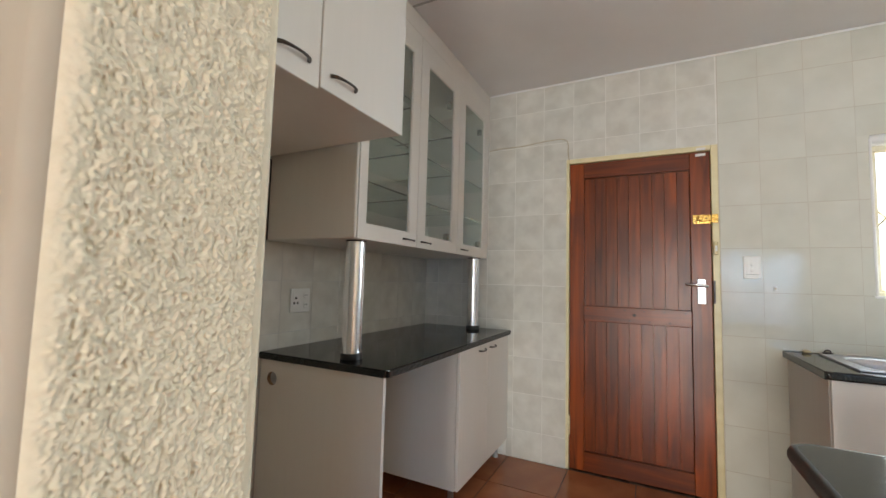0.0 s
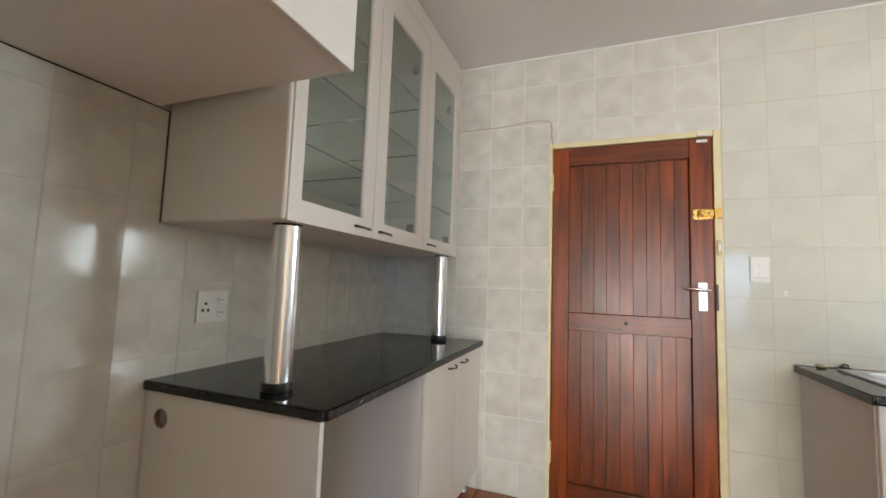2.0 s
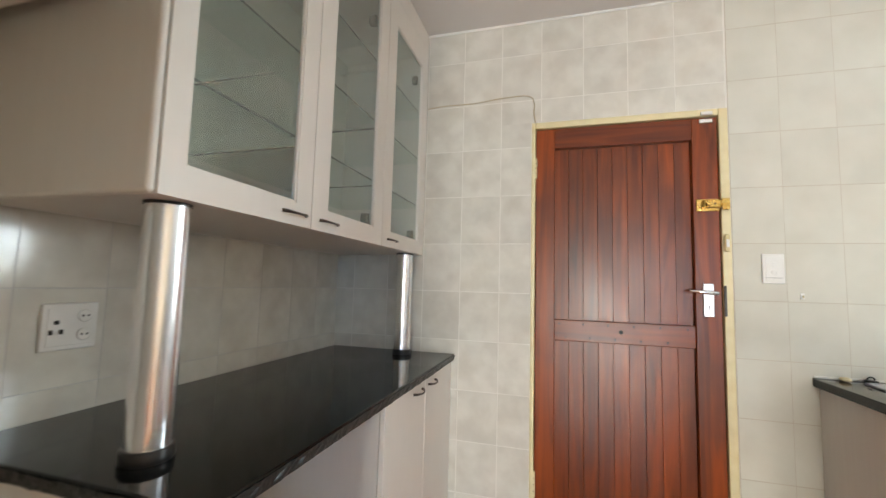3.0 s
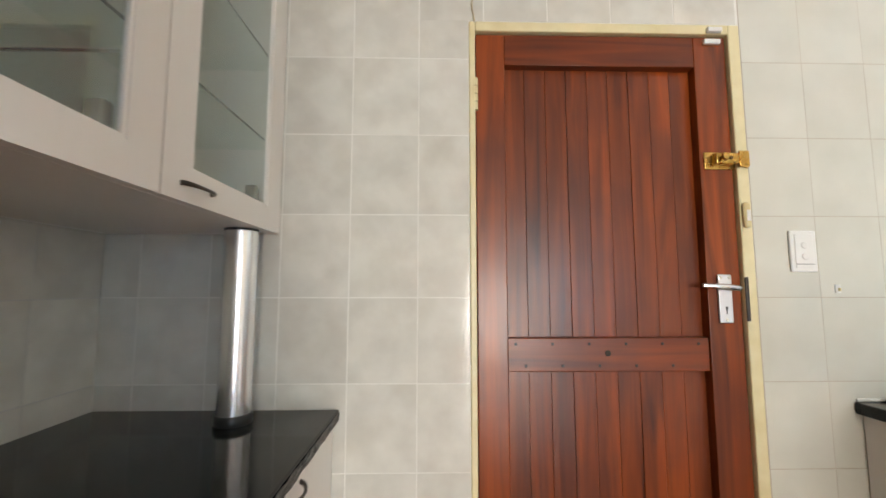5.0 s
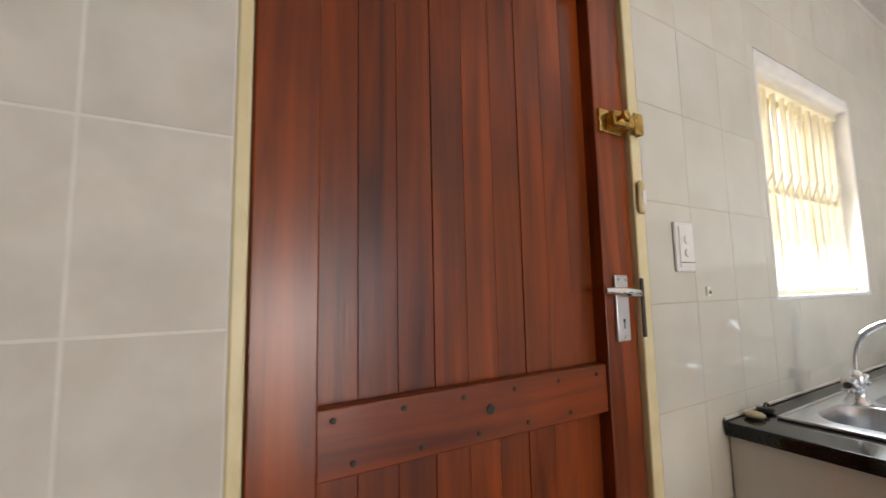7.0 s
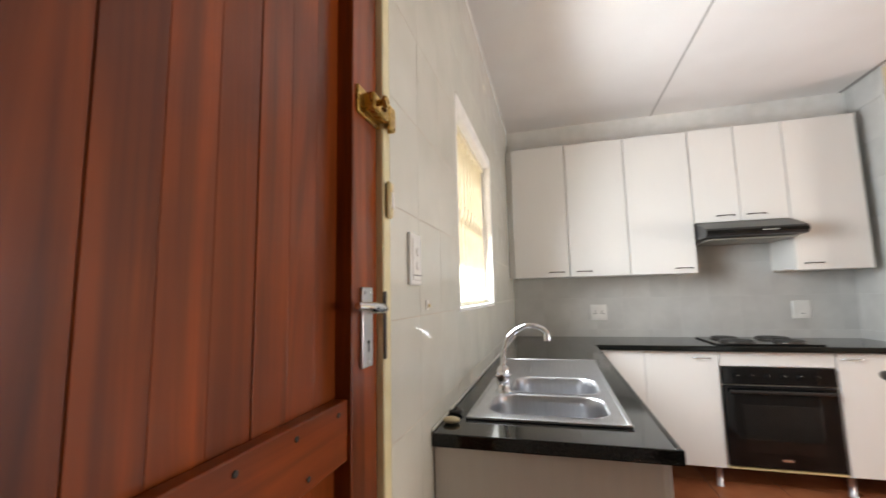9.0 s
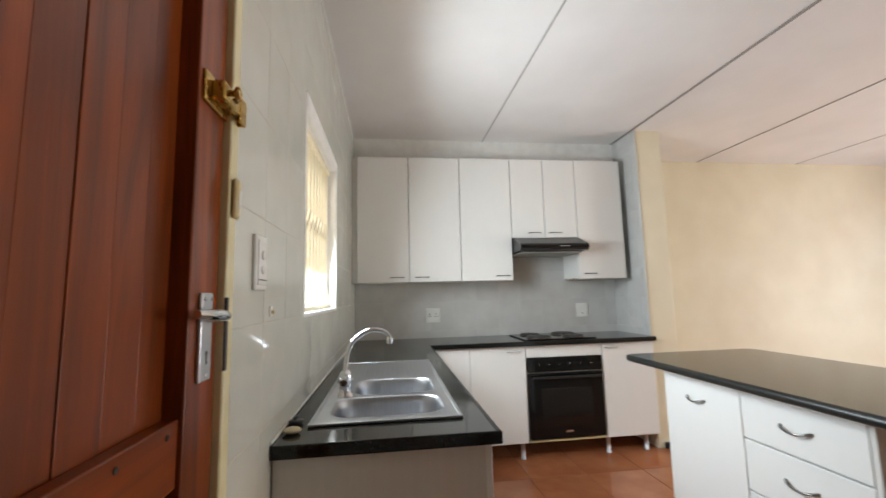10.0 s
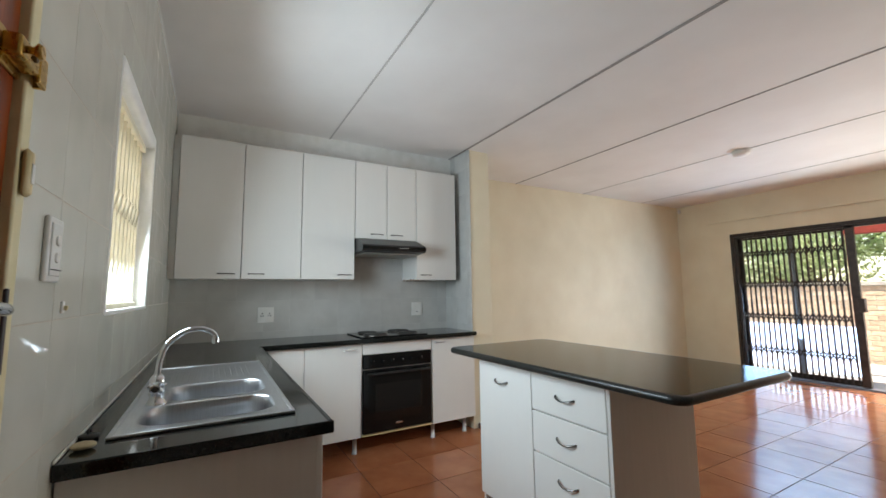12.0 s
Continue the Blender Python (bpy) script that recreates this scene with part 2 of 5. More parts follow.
BRICK = surface("face_brick", (0.48, 0.35, 0.26), (0.62, 0.49, 0.38), 14.0, 0.85, vary=0.25, bump=0.4, bump_scale=80, stain=0.3, stain_colour=(0.44, 0.33, 0.22), stain_scale=3)
BRICK_JOINED = surface("face_brick_far", (0.48, 0.35, 0.26), (0.62, 0.49, 0.38), 14.0, 0.85, islands=True, vary=0.25, bump=0.4, bump_scale=80)
MORTAR = surface("brick_mortar", (0.38, 0.35, 0.30), (0.48, 0.45, 0.39), 30.0, 0.9, bump=0.4)
RED_BEAM = surface("red_painted_steel", (0.22, 0.035, 0.03), (0.30, 0.055, 0.045), 12.0, 0.5, stain=0.2)
BARK = surface("bark", (0.10, 0.075, 0.05), (0.20, 0.15, 0.10), 14.0, 0.9, stretch=(3, 3, 0.6), bump=0.8, bump_scale=30)
LEAF = surface("leaf", (0.12, 0.18, 0.09), (0.24, 0.32, 0.18), 3.0, 0.5, islands=True, vary=0.3)
leaf_nodes, leaf_links = LEAF.node_tree.nodes, LEAF.node_tree.links
thin, blend = leaf_nodes.new("ShaderNodeBsdfTranslucent"), leaf_nodes.new("ShaderNodeMixShader")
thin.inputs["Color"].default_value = (0.55, 0.66, 0.42, 1)
blend.inputs["Fac"].default_value = 0.6
leaf_links.new(leaf_nodes["Principled BSDF"].outputs["BSDF"], blend.inputs[1])
leaf_links.new(thin.outputs["BSDF"], blend.inputs[2])
leaf_links.new(blend.outputs["Shader"], leaf_nodes["Material Output"].inputs["Surface"])
PANE_GREEN = clear_glass("cabinet_glass", (0.88, 0.93, 0.84), 0.0, 0.92)
SHELF_GLASS = clear_glass("shelf_glass", (0.86, 0.94, 0.90))
SHELF_GLASS.node_tree.nodes["Principled BSDF"].inputs["IOR"].default_value = 1.08
SHELF_EDGE = surface("green_glass_edge", (0.012, 0.022, 0.017), (0.025, 0.040, 0.032), 30.0, 0.4)
WINDOW_GLASS = clear_glass("window_glass", (0.97, 0.98, 0.97))

# ---- mesh helpers ----
ORIGIN = {}


def thing(name, at, label, category, group="", kind=""):
    """An Empty at the base of a thing, which parents its parts."""
    ob = new(name)
    ob.empty_display_size = 0.05
    ob.location = at
    ORIGIN[ob] = Vector(at)
    return tagged(ob, label, category, group, kind)


def part(name, bm, material, parent=None, label=""):
    """Links a bmesh, drawn in world places, as one mesh object under a thing or a part."""
    at = ORIGIN.get(parent, Vector((0, 0, 0)))
    bmesh.ops.recalc_face_normals(bm, faces=bm.faces[:])
    bmesh.ops.translate(bm, verts=bm.verts[:], vec=-at)
    data = bpy.data.meshes.new(name)
    bm.to_mesh(data)
    bm.free()
    for m in material if isinstance(material, (list, tuple)) else [material]:
        data.materials.append(m)
    ob = new(name, data)
    if parent:
        ob.parent = parent
        ORIGIN[ob] = at
    return tagged(ob, label) if label else ob


def box(x0, y0, z0, x1, y1, z1, bevel=0.0, bm=None, slot=0, steps=2):
    """A box between two corners, with rounded edges."""
    made = bmesh.new()
    bmesh.ops.create_cube(made, size=1)
    low, high = Vector((min(x0, x1), min(y0, y1), min(z0, z1))), Vector((max(x0, x1), max(y0, y1), max(z0, z1)))
    for v in made.verts:
        v.co = Vector([(low[i] + high[i]) / 2 + v.co[i] * (high[i] - low[i]) for i in range(3)])
    if bevel:
        bevel = min(bevel, 0.45 * min(high - low))
        bmesh.ops.bevel(made, geom=made.edges[:], offset=bevel, segments=steps, profile=0.5, affect="EDGES", clamp_overlap=True)
        bmesh.ops.recalc_face_normals(made, faces=made.faces[:])
        for f in made.faces:
            f.smooth = max(abs(c) for c in f.normal) < 0.999
    for f in made.faces:
        f.material_index = slot
    return join(bm, made) if bm else made


def join(bm, other):
    data = bpy.data.meshes.new("scratch")
    other.to_mesh(data)
    other.free()
    bm.from_mesh(data)
    bpy.data.meshes.remove(data)
    return bm


def flat_shade(bm):
    for f in bm.faces:
        f.smooth = False
    return bm


def tube(points, radius, sides=12, bm=None, caps=True):
    """A round bar along a line of points; radius may be a list."""
    bm = bm or bmesh.new()
    points = [Vector(p) for p in points]
    rings, side = [], None
    for i, p in enumerate(points):
        way = (points[min(i + 1, len(points) - 1)] - points[max(i - 1, 0)]).normalized()
        if side is None:
            side = way.orthogonal().normalized()
        side = (side - way * side.dot(way)).normalized()
        over = way.cross(side)
        r = radius[i] if isinstance(radius, (list, tuple)) else radius
        rings.append([bm.verts.new(p + (side * math.cos(a) + over * math.sin(a)) * r) for a in [k * math.tau / sides for k in range(sides)]])
    for a, b in zip(rings, rings[1:]):
        for k in range(sides):
            bm.faces.new((a[k], a[(k + 1) % sides], b[(k + 1) % sides], b[k])).smooth = True
    if caps:
        for ring in (rings[0][::-1], rings[-1]):
            bm.faces.new([bm.verts.new(v.co) for v in ring])
    return bm


def turned(x, y, profile, sides=24, bm=None):
    """A turned shape about an upright axis, from (radius, z) pairs."""
    bm = bm or bmesh.new()
    rings = [[bm.verts.new((x + r * math.cos(k * math.tau / sides), y + r * math.sin(k * math.tau / sides), z)) for k in range(sides)] for r, z in profile]
    for a, b in zip(rings, rings[1:]):
        for k in range(sides):
            bm.faces.new((a[k], a[(k + 1) % sides], b[(k + 1) % sides], b[k])).smooth = True
    for ring in (rings[0][::-1], rings[-1]):
        bm.faces.new([bm.verts.new(v.co) for v in ring])
    return bm


def disc_on(centre, normal, radius, depth, sides=20, bm=None):
    """A short round plug that stands out of a face."""
    c, n = Vector(centre), Vector(normal).normalized()
    return tube([c, c + n * depth * 0.75, c + n * depth], [radius, radius, radius * 0.82], sides, bm)


def slab(outline, z0, z1, bevel=0.006, bm=None):
    """An upright prism on an outline, with its rims rounded."""
    made = bmesh.new()
    low = [made.verts.new((x, y, z0)) for x, y in outline]
    high = [made.verts.new((x, y, z1)) for x, y in outline]
    made.faces.new(low[::-1])
    made.faces.new(high)
    n = len(outline)
    for i in range(n):
        made.faces.new((low[i], low[(i + 1) % n], high[(i + 1) % n], high[i]))
    if bevel:
        rims = [e for e in made.edges if abs(e.verts[0].co.z - e.verts[1].co.z) < 1e-6]
        bmesh.ops.bevel(made, geom=rims, offset=bevel, segments=3, profile=0.5, affect="EDGES")
    return join(bm, made) if bm else made


def rounded(x0, y0, x1, y1, r, steps=8, corners="abcd"):
    """The outline of a rectangle with rounded corners (a: x1 y1, b: x0 y1, c: x0 y0, d: x1 y0)."""
    out = []
    for key, cx, cy, start, sx, sy in (("a", x1 - r, y1 - r, 0, 1, 1), ("b", x0 + r, y1 - r, 90, -1, 1), ("c", x0 + r, y0 + r, 180, -1, -1), ("d", x1 - r, y0 + r, 270, 1, -1)):
        if key in corners:
            out += [(cx + r * math.cos(radians(start + 90 * k / steps)), cy + r * math.sin(radians(start + 90 * k / steps))) for k in range(steps + 1)]
        else:
            out.append((cx + r * sx, cy + r * sy))
    return out


def cut(area, holes):
    """A rectangle (u0, v0, u1, v1) less some holes, as rectangles."""
    left = [area]
    for a0, b0, a1, b1 in holes:
        rest = []
        for u0, v0, u1, v1 in left:
            if a0 >= u1 or a1 <= u0 or b0 >= v1 or b1 <= v0:
                rest.append((u0, v0, u1, v1))
                continue
            if b0 > v0:
                rest.append((u0, v0, u1, b0))
            if b1 < v1:
                rest.append((u0, b1, u1, v1))
            if a0 > u0:
                rest.append((u0, max(v0, b0), a0, min(v1, b1)))
            if a1 < u1:
                rest.append((a1, max(v0, b0), u1, min(v1, b1)))
        left = rest
    return [r for r in left if r[2] - r[0] > 0.006 and r[3] - r[1] > 0.006]


def eased(points, steps=6):
    """A smooth line through some points."""
    p = [Vector(v) for v in points]
    p = [p[0] * 2 - p[1]] + p + [p[-1] * 2 - p[-2]]
    out = []
    for a, b, c, d in zip(p, p[1:], p[2:], p[3:]):
        for k in range(steps):
            t = k / steps
            out.append(0.5 * (2 * b + (c - a) * t + (2 * a - 5 * b + 4 * c - d) * t * t + (3 * b - a - 3 * c + d) * t ** 3))
    return out + [p[-2]]


def bow(centre, along, out, length, rise, thick=0.0045, sag=0.0):
    """A bowed pull handle with flared feet."""
    c, a, o = Vector(centre), Vector(along).normalized(), Vector(out).normalized()
    line, radii = [], []
    for k in range(15):
        s = k / 14
        lift = math.sin(math.pi * s) ** 0.55 if 0 < s < 1 else 0
        line.append(c + a * (s - 0.5) * length + o * rise * lift + Vector((0, 0, sag * math.sin(math.pi * s))))
        radii.append(thick * (1.25 - 0.45 * math.sin(math.pi * s)))
    return tube(line, radii, 10)

# ---- the large structure ----
NORTH, WEST, EAST_HOB, EAST, SOUTH, TOP = 2.884, -1.600, 3.120, 3.420, -4.280, 2.625
DOOR = (-0.513, -0.05, 0.363, 2.067)
WINDOW = (1.025, 1.190, 1.880, 2.030)


def wall_along_x(name, x0, x1, y0, y1, z1, holes, material, label):
    bm = bmesh.new()
    for u0, v0, u1, v1 in cut((x0, -0.15, x1, z1), holes):
        box(u0, y0, v0, u1, y1, v1, bm=bm)
    return tagged(part(name, bm, material, None, label), category="wall", kind="structure")


wall_north = wall_along_x("wall_north", -1.9, 3.9, NORTH + 0.0008, NORTH + 0.23, 2.75, [DOOR, WINDOW], GROUT,
                          "kitchen wall of glazed off-white tiles with white grout")
wall_west = tagged(part("wall_west", box(WEST - 0.23, 0.43, -0.15, WEST - 0.0011, NORTH, 2.75), GROUT_GREY, None, "kitchen side wall with glazed off-white tiles"),
                   category="wall", kind="structure")
bm = box(EAST_HOB + 0.0009, 0.48, -0.15, 3.65, NORTH, 2.75)
wall_hob = tagged(part("wall_hob", bm, GROUT_GREY, None, "alcove wall behind the hob with grey tiles"), category="wall", kind="structure")
SLIDER = (0.15, -0.03, 2.64, 2.060)
wall_south = wall_along_x("wall_south", -2.9, 3.9, SOUTH - 0.23, SOUTH, 2.75, [SLIDER], CREAM_PAINT, "cream painted living room wall round the sliding door")
tagged(part("wall_east", box(EAST, SOUTH, -0.15, 3.65, 0.24, 2.75), CREAM_PAINT, None, "plain cream painted living room wall"), category="wall", kind="structure")
tagged(part("wall_pier", box(2.655, 0.24, -0.05, 3.65, 0.477, 2.70, 0.006), CREAM_PAINT, None, "cream plastered pier beside the hob alcove"), category="wall", kind="structure")
tagged(part("wall_far_west", box(-2.9, SOUTH, -0.15, -2.67, 0.43, 2.75), CREAM_PAINT, None, "plain cream living room end wall"), category="wall", kind="structure")

# stub wall of rough plaster beside the way in: a smooth core, darkened for its dimmer light, and a trowelled skin on
# its end
STUB_X, STUB_Y0, STUB_Y1 = -0.500, 0.186, 0.448
stub = tagged(part("wall_partition", box(-2.7, STUB_Y0, -0.05, STUB_X - 0.012, STUB_Y1, 2.70, 0.02, steps=4), DIMMED_PLASTER, None,
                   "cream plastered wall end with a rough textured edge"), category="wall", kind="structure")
bm = bmesh.new()
columns, rows_up = 150, 1500
y_a, y_b = STUB_Y0 + 0.012, STUB_Y1 - 0.013
skin = []
for j in range(rows_up + 1):
    z = TOP * j / rows_up
    line = []
    for i in range(columns + 1):
        u = i / columns
        y = y_a + (y_b - y_a) * u
        drift = 0.5 * noise.noise(Vector((5.9, y * 120, z * 100)))
        near = noise.voronoi(Vector((3.1, y * 165 + drift, z * 140 - drift)))[0][0]
        blobs = 1.3 * max(0.0, 0.62 - near) + 0.55 * noise.noise(Vector((7.7, y * 240, z * 200))) + 0.5 * noise.noise(Vector((1.3, y * 60, z * 50)))
        fade = min(1.0, max(0.0, (u - 0.03) / 0.10), (1 - u) / 0.03)
        edge = 0.016 * (1 - min(1.0, u / 0.10)) ** 2 + 0.006 * (1 - min(1.0, (1 - u) / 0.04)) ** 2
        line.append(bm.verts.new((STUB_X - 0.004 + blobs * 0.0054 * fade - edge, y, z)))
    skin.append(line)
for a, b in zip(skin, skin[1:]):
    for i in range(columns):
        bm.faces.new((a[i], a[i + 1], b[i + 1], b[i])).smooth = True
for line in (0, columns):
    inner = [bm.verts.new((STUB_X - 0.02, skin[j][line].co.y, skin[j][line].co.z)) for j in range(rows_up + 1)]
    for j in range(rows_up):
        bm.faces.new((skin[j][line], skin[j + 1][line], inner[j + 1], inner[j]))
part("rough_plaster_skin", bm, STUCCO, stub)
# smooth bead along the kitchen corner of the stub
part("corner_bead", box(STUB_X - 0.05, STUB_Y1 - 0.030, 0, STUB_X - 0.007, STUB_Y1 + 0.003, TOP, 0.012, steps=5), STUCCO, stub)

floor = tagged(part("floor", box(-2.9, SOUTH - 0.23, -0.15, 3.65, NORTH + 0.23, -0.004), FLOOR_GROUT, None, "terracotta tiled floor with dark grout"),
               category="floor", kind="structure")

bm = box(-2.9, SOUTH - 0.23, TOP, 3.65, NORTH + 0.23, 2.80)
for y, w, tint in ((1.741, 0.012, 2), (0.500, 0.022, 1), (-0.752, 0.016, 1), (-1.985, 0.014, 2), (-3.33, 0.014, 2)):
    box(-2.67, y - w / 2, TOP - 0.004, EAST if y < 0.24 else 2.99, y + w / 2, TOP + 0.002, 0.001, bm=bm, slot=tint)
ceiling = tagged(part("ceiling", bm, [CEILING_PAINT, JOINT_STRIP, JOINT_PALE], None, "painted board ceiling with narrow joint strips"), category="ceiling", kind="structure")
for f in ceiling.data.polygons:
    f.use_smooth = False
tagged(part("bulkhead", box(2.990, 0.477, 2.36, EAST_HOB, NORTH, TOP), WHITE_PAINT, None, "painted bulkhead above the wall cupboards"), category="bulkhead", kind="structure")
bm = box(WEST, NORTH - 0.005, TOP - 0.010, EAST_HOB, NORTH + 0.003, TOP + 0.001, 0.002)
tagged(part("trim", bm, WHITE_PAINT, None, "thin white caulked line under the ceiling"), category="trim", kind="structure")

# reveal of the kitchen window, with a soft plastered lintel edge
wx0, wz0, wx1, wz1 = WINDOW
bm = box(wx0 - 0.01, NORTH - 0.004, wz0 - 0.012, wx1 + 0.012, NORTH + 0.16, wz0 + 0.004, 0.006, steps=3)
tagged(part("window_sill", bm, WHITE_PAINT, None, "white painted window sill"), category="window sill", kind="structure")
bm = box(wx0 - 0.004, NORTH - 0.006, wz1 - 0.055, wx1 + 0.004, NORTH + 0.10, wz1 + 0.004, 0.022, steps=4)
box(wx1 - 0.008, NORTH - 0.003, wz0, wx1 + 0.006, NORTH + 0.16, wz1 - 0.02, 0.005, bm=bm)
box(wx0 - 0.006, NORTH - 0.003, wz0, wx0 + 0.008, NORTH + 0.16, wz1 - 0.02, 0.005, bm=bm)
tagged(part("window_reveal", bm, WHITE_PAINT, None, "white plastered window reveal with a soft edge"), category="window reveal", kind="structure")

# ---- back door and its frame ----
dx0, dx1, dz1 = -0.490, 0.323, 2.032
door_frame = thing("door_frame", (DOOR[0], NORTH, 0), "cream painted steel door frame in the tiled wall", "door frame", kind="structure")
FRONT = NORTH - 0.003
for name, b in (("jamb", (DOOR[0], FRONT, 0, dx0 - 0.003, NORTH + 0.12, 2.067)), ("jamb", (dx1 + 0.003, FRONT, 0, DOOR[2], NORTH + 0.12, 2.067)),
                ("head", (dx0 - 0.003, FRONT, dz1 + 0.003, dx1 + 0.003, NORTH + 0.12, 2.067))):
    part(name, box(*b, 0.004), FRAME_PAINT, door_frame)
part("stop", box(dx0 - 0.003, NORTH + 0.070, 0, dx1 + 0.003, NORTH + 0.115, dz1 + 0.003), FRAME_PAINT, door_frame)

FACE = NORTH + 0.011
BACK = FACE + 0.045
door_1 = thing("door_1", (dx0, NORTH, 0), "closed reddish-brown stained timber batten door", "door", kind="structure")
part("stile", box(dx0, FACE, 0.006, -0.398, BACK, dz1, 0.003), WOOD, door_1)
part("stile", box(0.218, FACE, 0.006, dx1, BACK, dz1, 0.003), WOOD, door_1)
part("top_rail", box(-0.399, FACE, 1.929, 0.218, BACK, dz1, 0.003), WOOD_ACROSS, door_1)
part("bottom_rail", box(-0.399, FACE + 0.002, 0.006, 0.218, BACK, 0.125, 0.003), WOOD_ACROSS, door_1)
lock_rail = part("lock_rail", box(-0.399, FACE + 0.007, 0.967, 0.218, FACE + 0.031, 1.068, 0.003), WOOD_ACROSS, door_1, "reddish rail with dark nail holes")
bm = bmesh.new()
for i in range(6):
    disc_on((-0.375 + 0.112 * i, FACE + 0.0065, 1.050), (0, -1, 0), 0.0045, 0.0016, 10, bm)
    if i < 5:
        disc_on((-0.345 + 0.112 * i, FACE + 0.0065, 0.985), (0, -1, 0), 0.0045, 0.0016, 10, bm)
disc_on((-0.095, FACE + 0.0065, 1.022), (0, -1, 0), 0.009, 0.0014, 12, bm)
part("nail_heads", bm, HOLE_DARK, lock_rail)
edges = [-0.399 + 0.617 * i / 9 for i in range(10)]
for k, (a, b) in enumerate(zip(edges, edges[1:])):
    part("batten", box(a + 0.0003, FACE + 0.030 + 0.0008 * (k % 3), 0.120, b - 0.0003, FACE + 0.041, 1.935, 0.0009, steps=1), WOOD, door_1)
for z0, z1 in ((1.776, 1.880), (0.223, 0.343)):
    hinge = part("hinge", tube([(dx0 - 0.002, FACE - 0.006, z0), (dx0 - 0.002, FACE - 0.006, z1)], 0.0075, 12), FRAME_PAINT, door_1, "painted butt hinge")
    bm = bmesh.new()
    for k in range(1, 4):
        z = z0 + (z1 - z0) * k / 4
        tube([(dx0 - 0.002, FACE - 0.006, z - 0.001), (dx0 - 0.002, FACE - 0.006, z + 0.001)], 0.0079, 12, bm)
    part("knuckle_gap", bm, BRASS_DARK, hinge)

# lever handle on its plate
plate = part("handle_plate", box(0.247, FACE - 0.007, 1.112, 0.291, FACE, 1.260, 0.004), PLATE_STEEL, door_1, "satin chrome lever handle plate")
bm = tube([(0.269, FACE - 0.004, 1.218), (0.269, FACE - 0.028, 1.218)], 0.0085, 14)
line = [(0.300 - 0.112 * s, FACE - 0.026 - 0.008 * math.sin(math.pi * s), 1.218 + 0.008 * s) for s in [k / 10 for k in range(11)]]
tube(line, [0.007 + 0.003 * math.sin(math.pi * min(1, 0.15 + 0.9 * k / 10)) for k in range(11)], 12, bm)
part("lever", bm, CHROME, plate, "polished chrome lever")
bm = disc_on((0.270, FACE - 0.0068, 1.158), (0, -1, 0), 0.0042, 0.0008)
box(0.2682, FACE - 0.0076, 1.140, 0.2718, FACE - 0.0065, 1.157, bm=bm)
part("keyhole", bm, HOLE_DARK, plate)
bm = disc_on((0.256, FACE - 0.0068, 1.250), (0, -1, 0), 0.004, 0.0015)
disc_on((0.282, FACE - 0.0068, 1.250), (0, -1, 0), 0.004, 0.0015, bm=bm)
disc_on((0.270, FACE - 0.0068, 1.122), (0, -1, 0), 0.004, 0.0015, bm=bm)
part("screws", bm, CHROME, plate)
part("strike_plate", box(0.3265, FRONT - 0.002, 1.118, 0.337, FRONT + 0.02, 1.252, 0.002), TRELLIS_DARK, door_frame, "dark metal strike plate")
# brass night latch
latch = part("night_latch", box(0.229, FACE - 0.006, 1.590, 0.325, FACE, 1.646, 0.003), BRASS, door_1, "worn brass surface night latch")
part("latch_body", box(0.250, FACE - 0.029, 1.602, 0.325, FACE - 0.005, 1.638, 0.005), BRASS, latch)
bm = tube([(0.270, FACE - 0.028, 1.621), (0.270, FACE - 0.037, 1.621), (0.270, FACE - 0.043, 1.621), (0.270, FACE - 0.048, 1.621)], [0.006, 0.006, 0.013, 0.010], 18)
part("knob", bm, BRASS, latch)
part("snib", disc_on((0.297, FACE - 0.0285, 1.620), (0, -1, 0), 0.0055, 0.005), BRASS_DARK, latch)
bm = box(0.324, FRONT - 0.016, 1.592, 0.354, FRONT - 0.010, 1.644, 0.002)
box(0.350, FRONT - 0.016, 1.592, 0.356, FRONT + 0.002, 1.644, 0.002, bm=bm)
part("keeper", bm, BRASS, door_frame, "worn brass latch keeper")
contact = part("door_contact", box(0.248, FACE - 0.014, 2.004, 0.302, FACE, 2.021, 0.003), SOCKET_WHITE, door_1, "small white alarm contact")
part("contact_magnet", box(0.252, FRONT - 0.014, 2.036, 0.300, FRONT, 2.052, 0.003), SOCKET_WHITE, door_frame)
bm = box(0.330, FRONT - 0.013, 1.402, 0.353, FRONT, 1.482, 0.007, steps=1)
part("latch_cover", bm, PLASTIC_CREAM, door_frame, "yellowed plastic contact on the frame")
part("contact_label", box(0.337, FRONT - 0.0145, 1.424, 0.349, FRONT - 0.012, 1.458, 0.001), SOCKET_WHITE, door_frame)

# outer end of the back door's opening
tagged(part("door_outer_panel", box(DOOR[0] + 0.01, NORTH + 0.14, -0.05, DOOR[2] - 0.01, NORTH + 0.17, 2.06), WOOD, None, "closed outer face of the back door"),
       category="door", kind="structure")

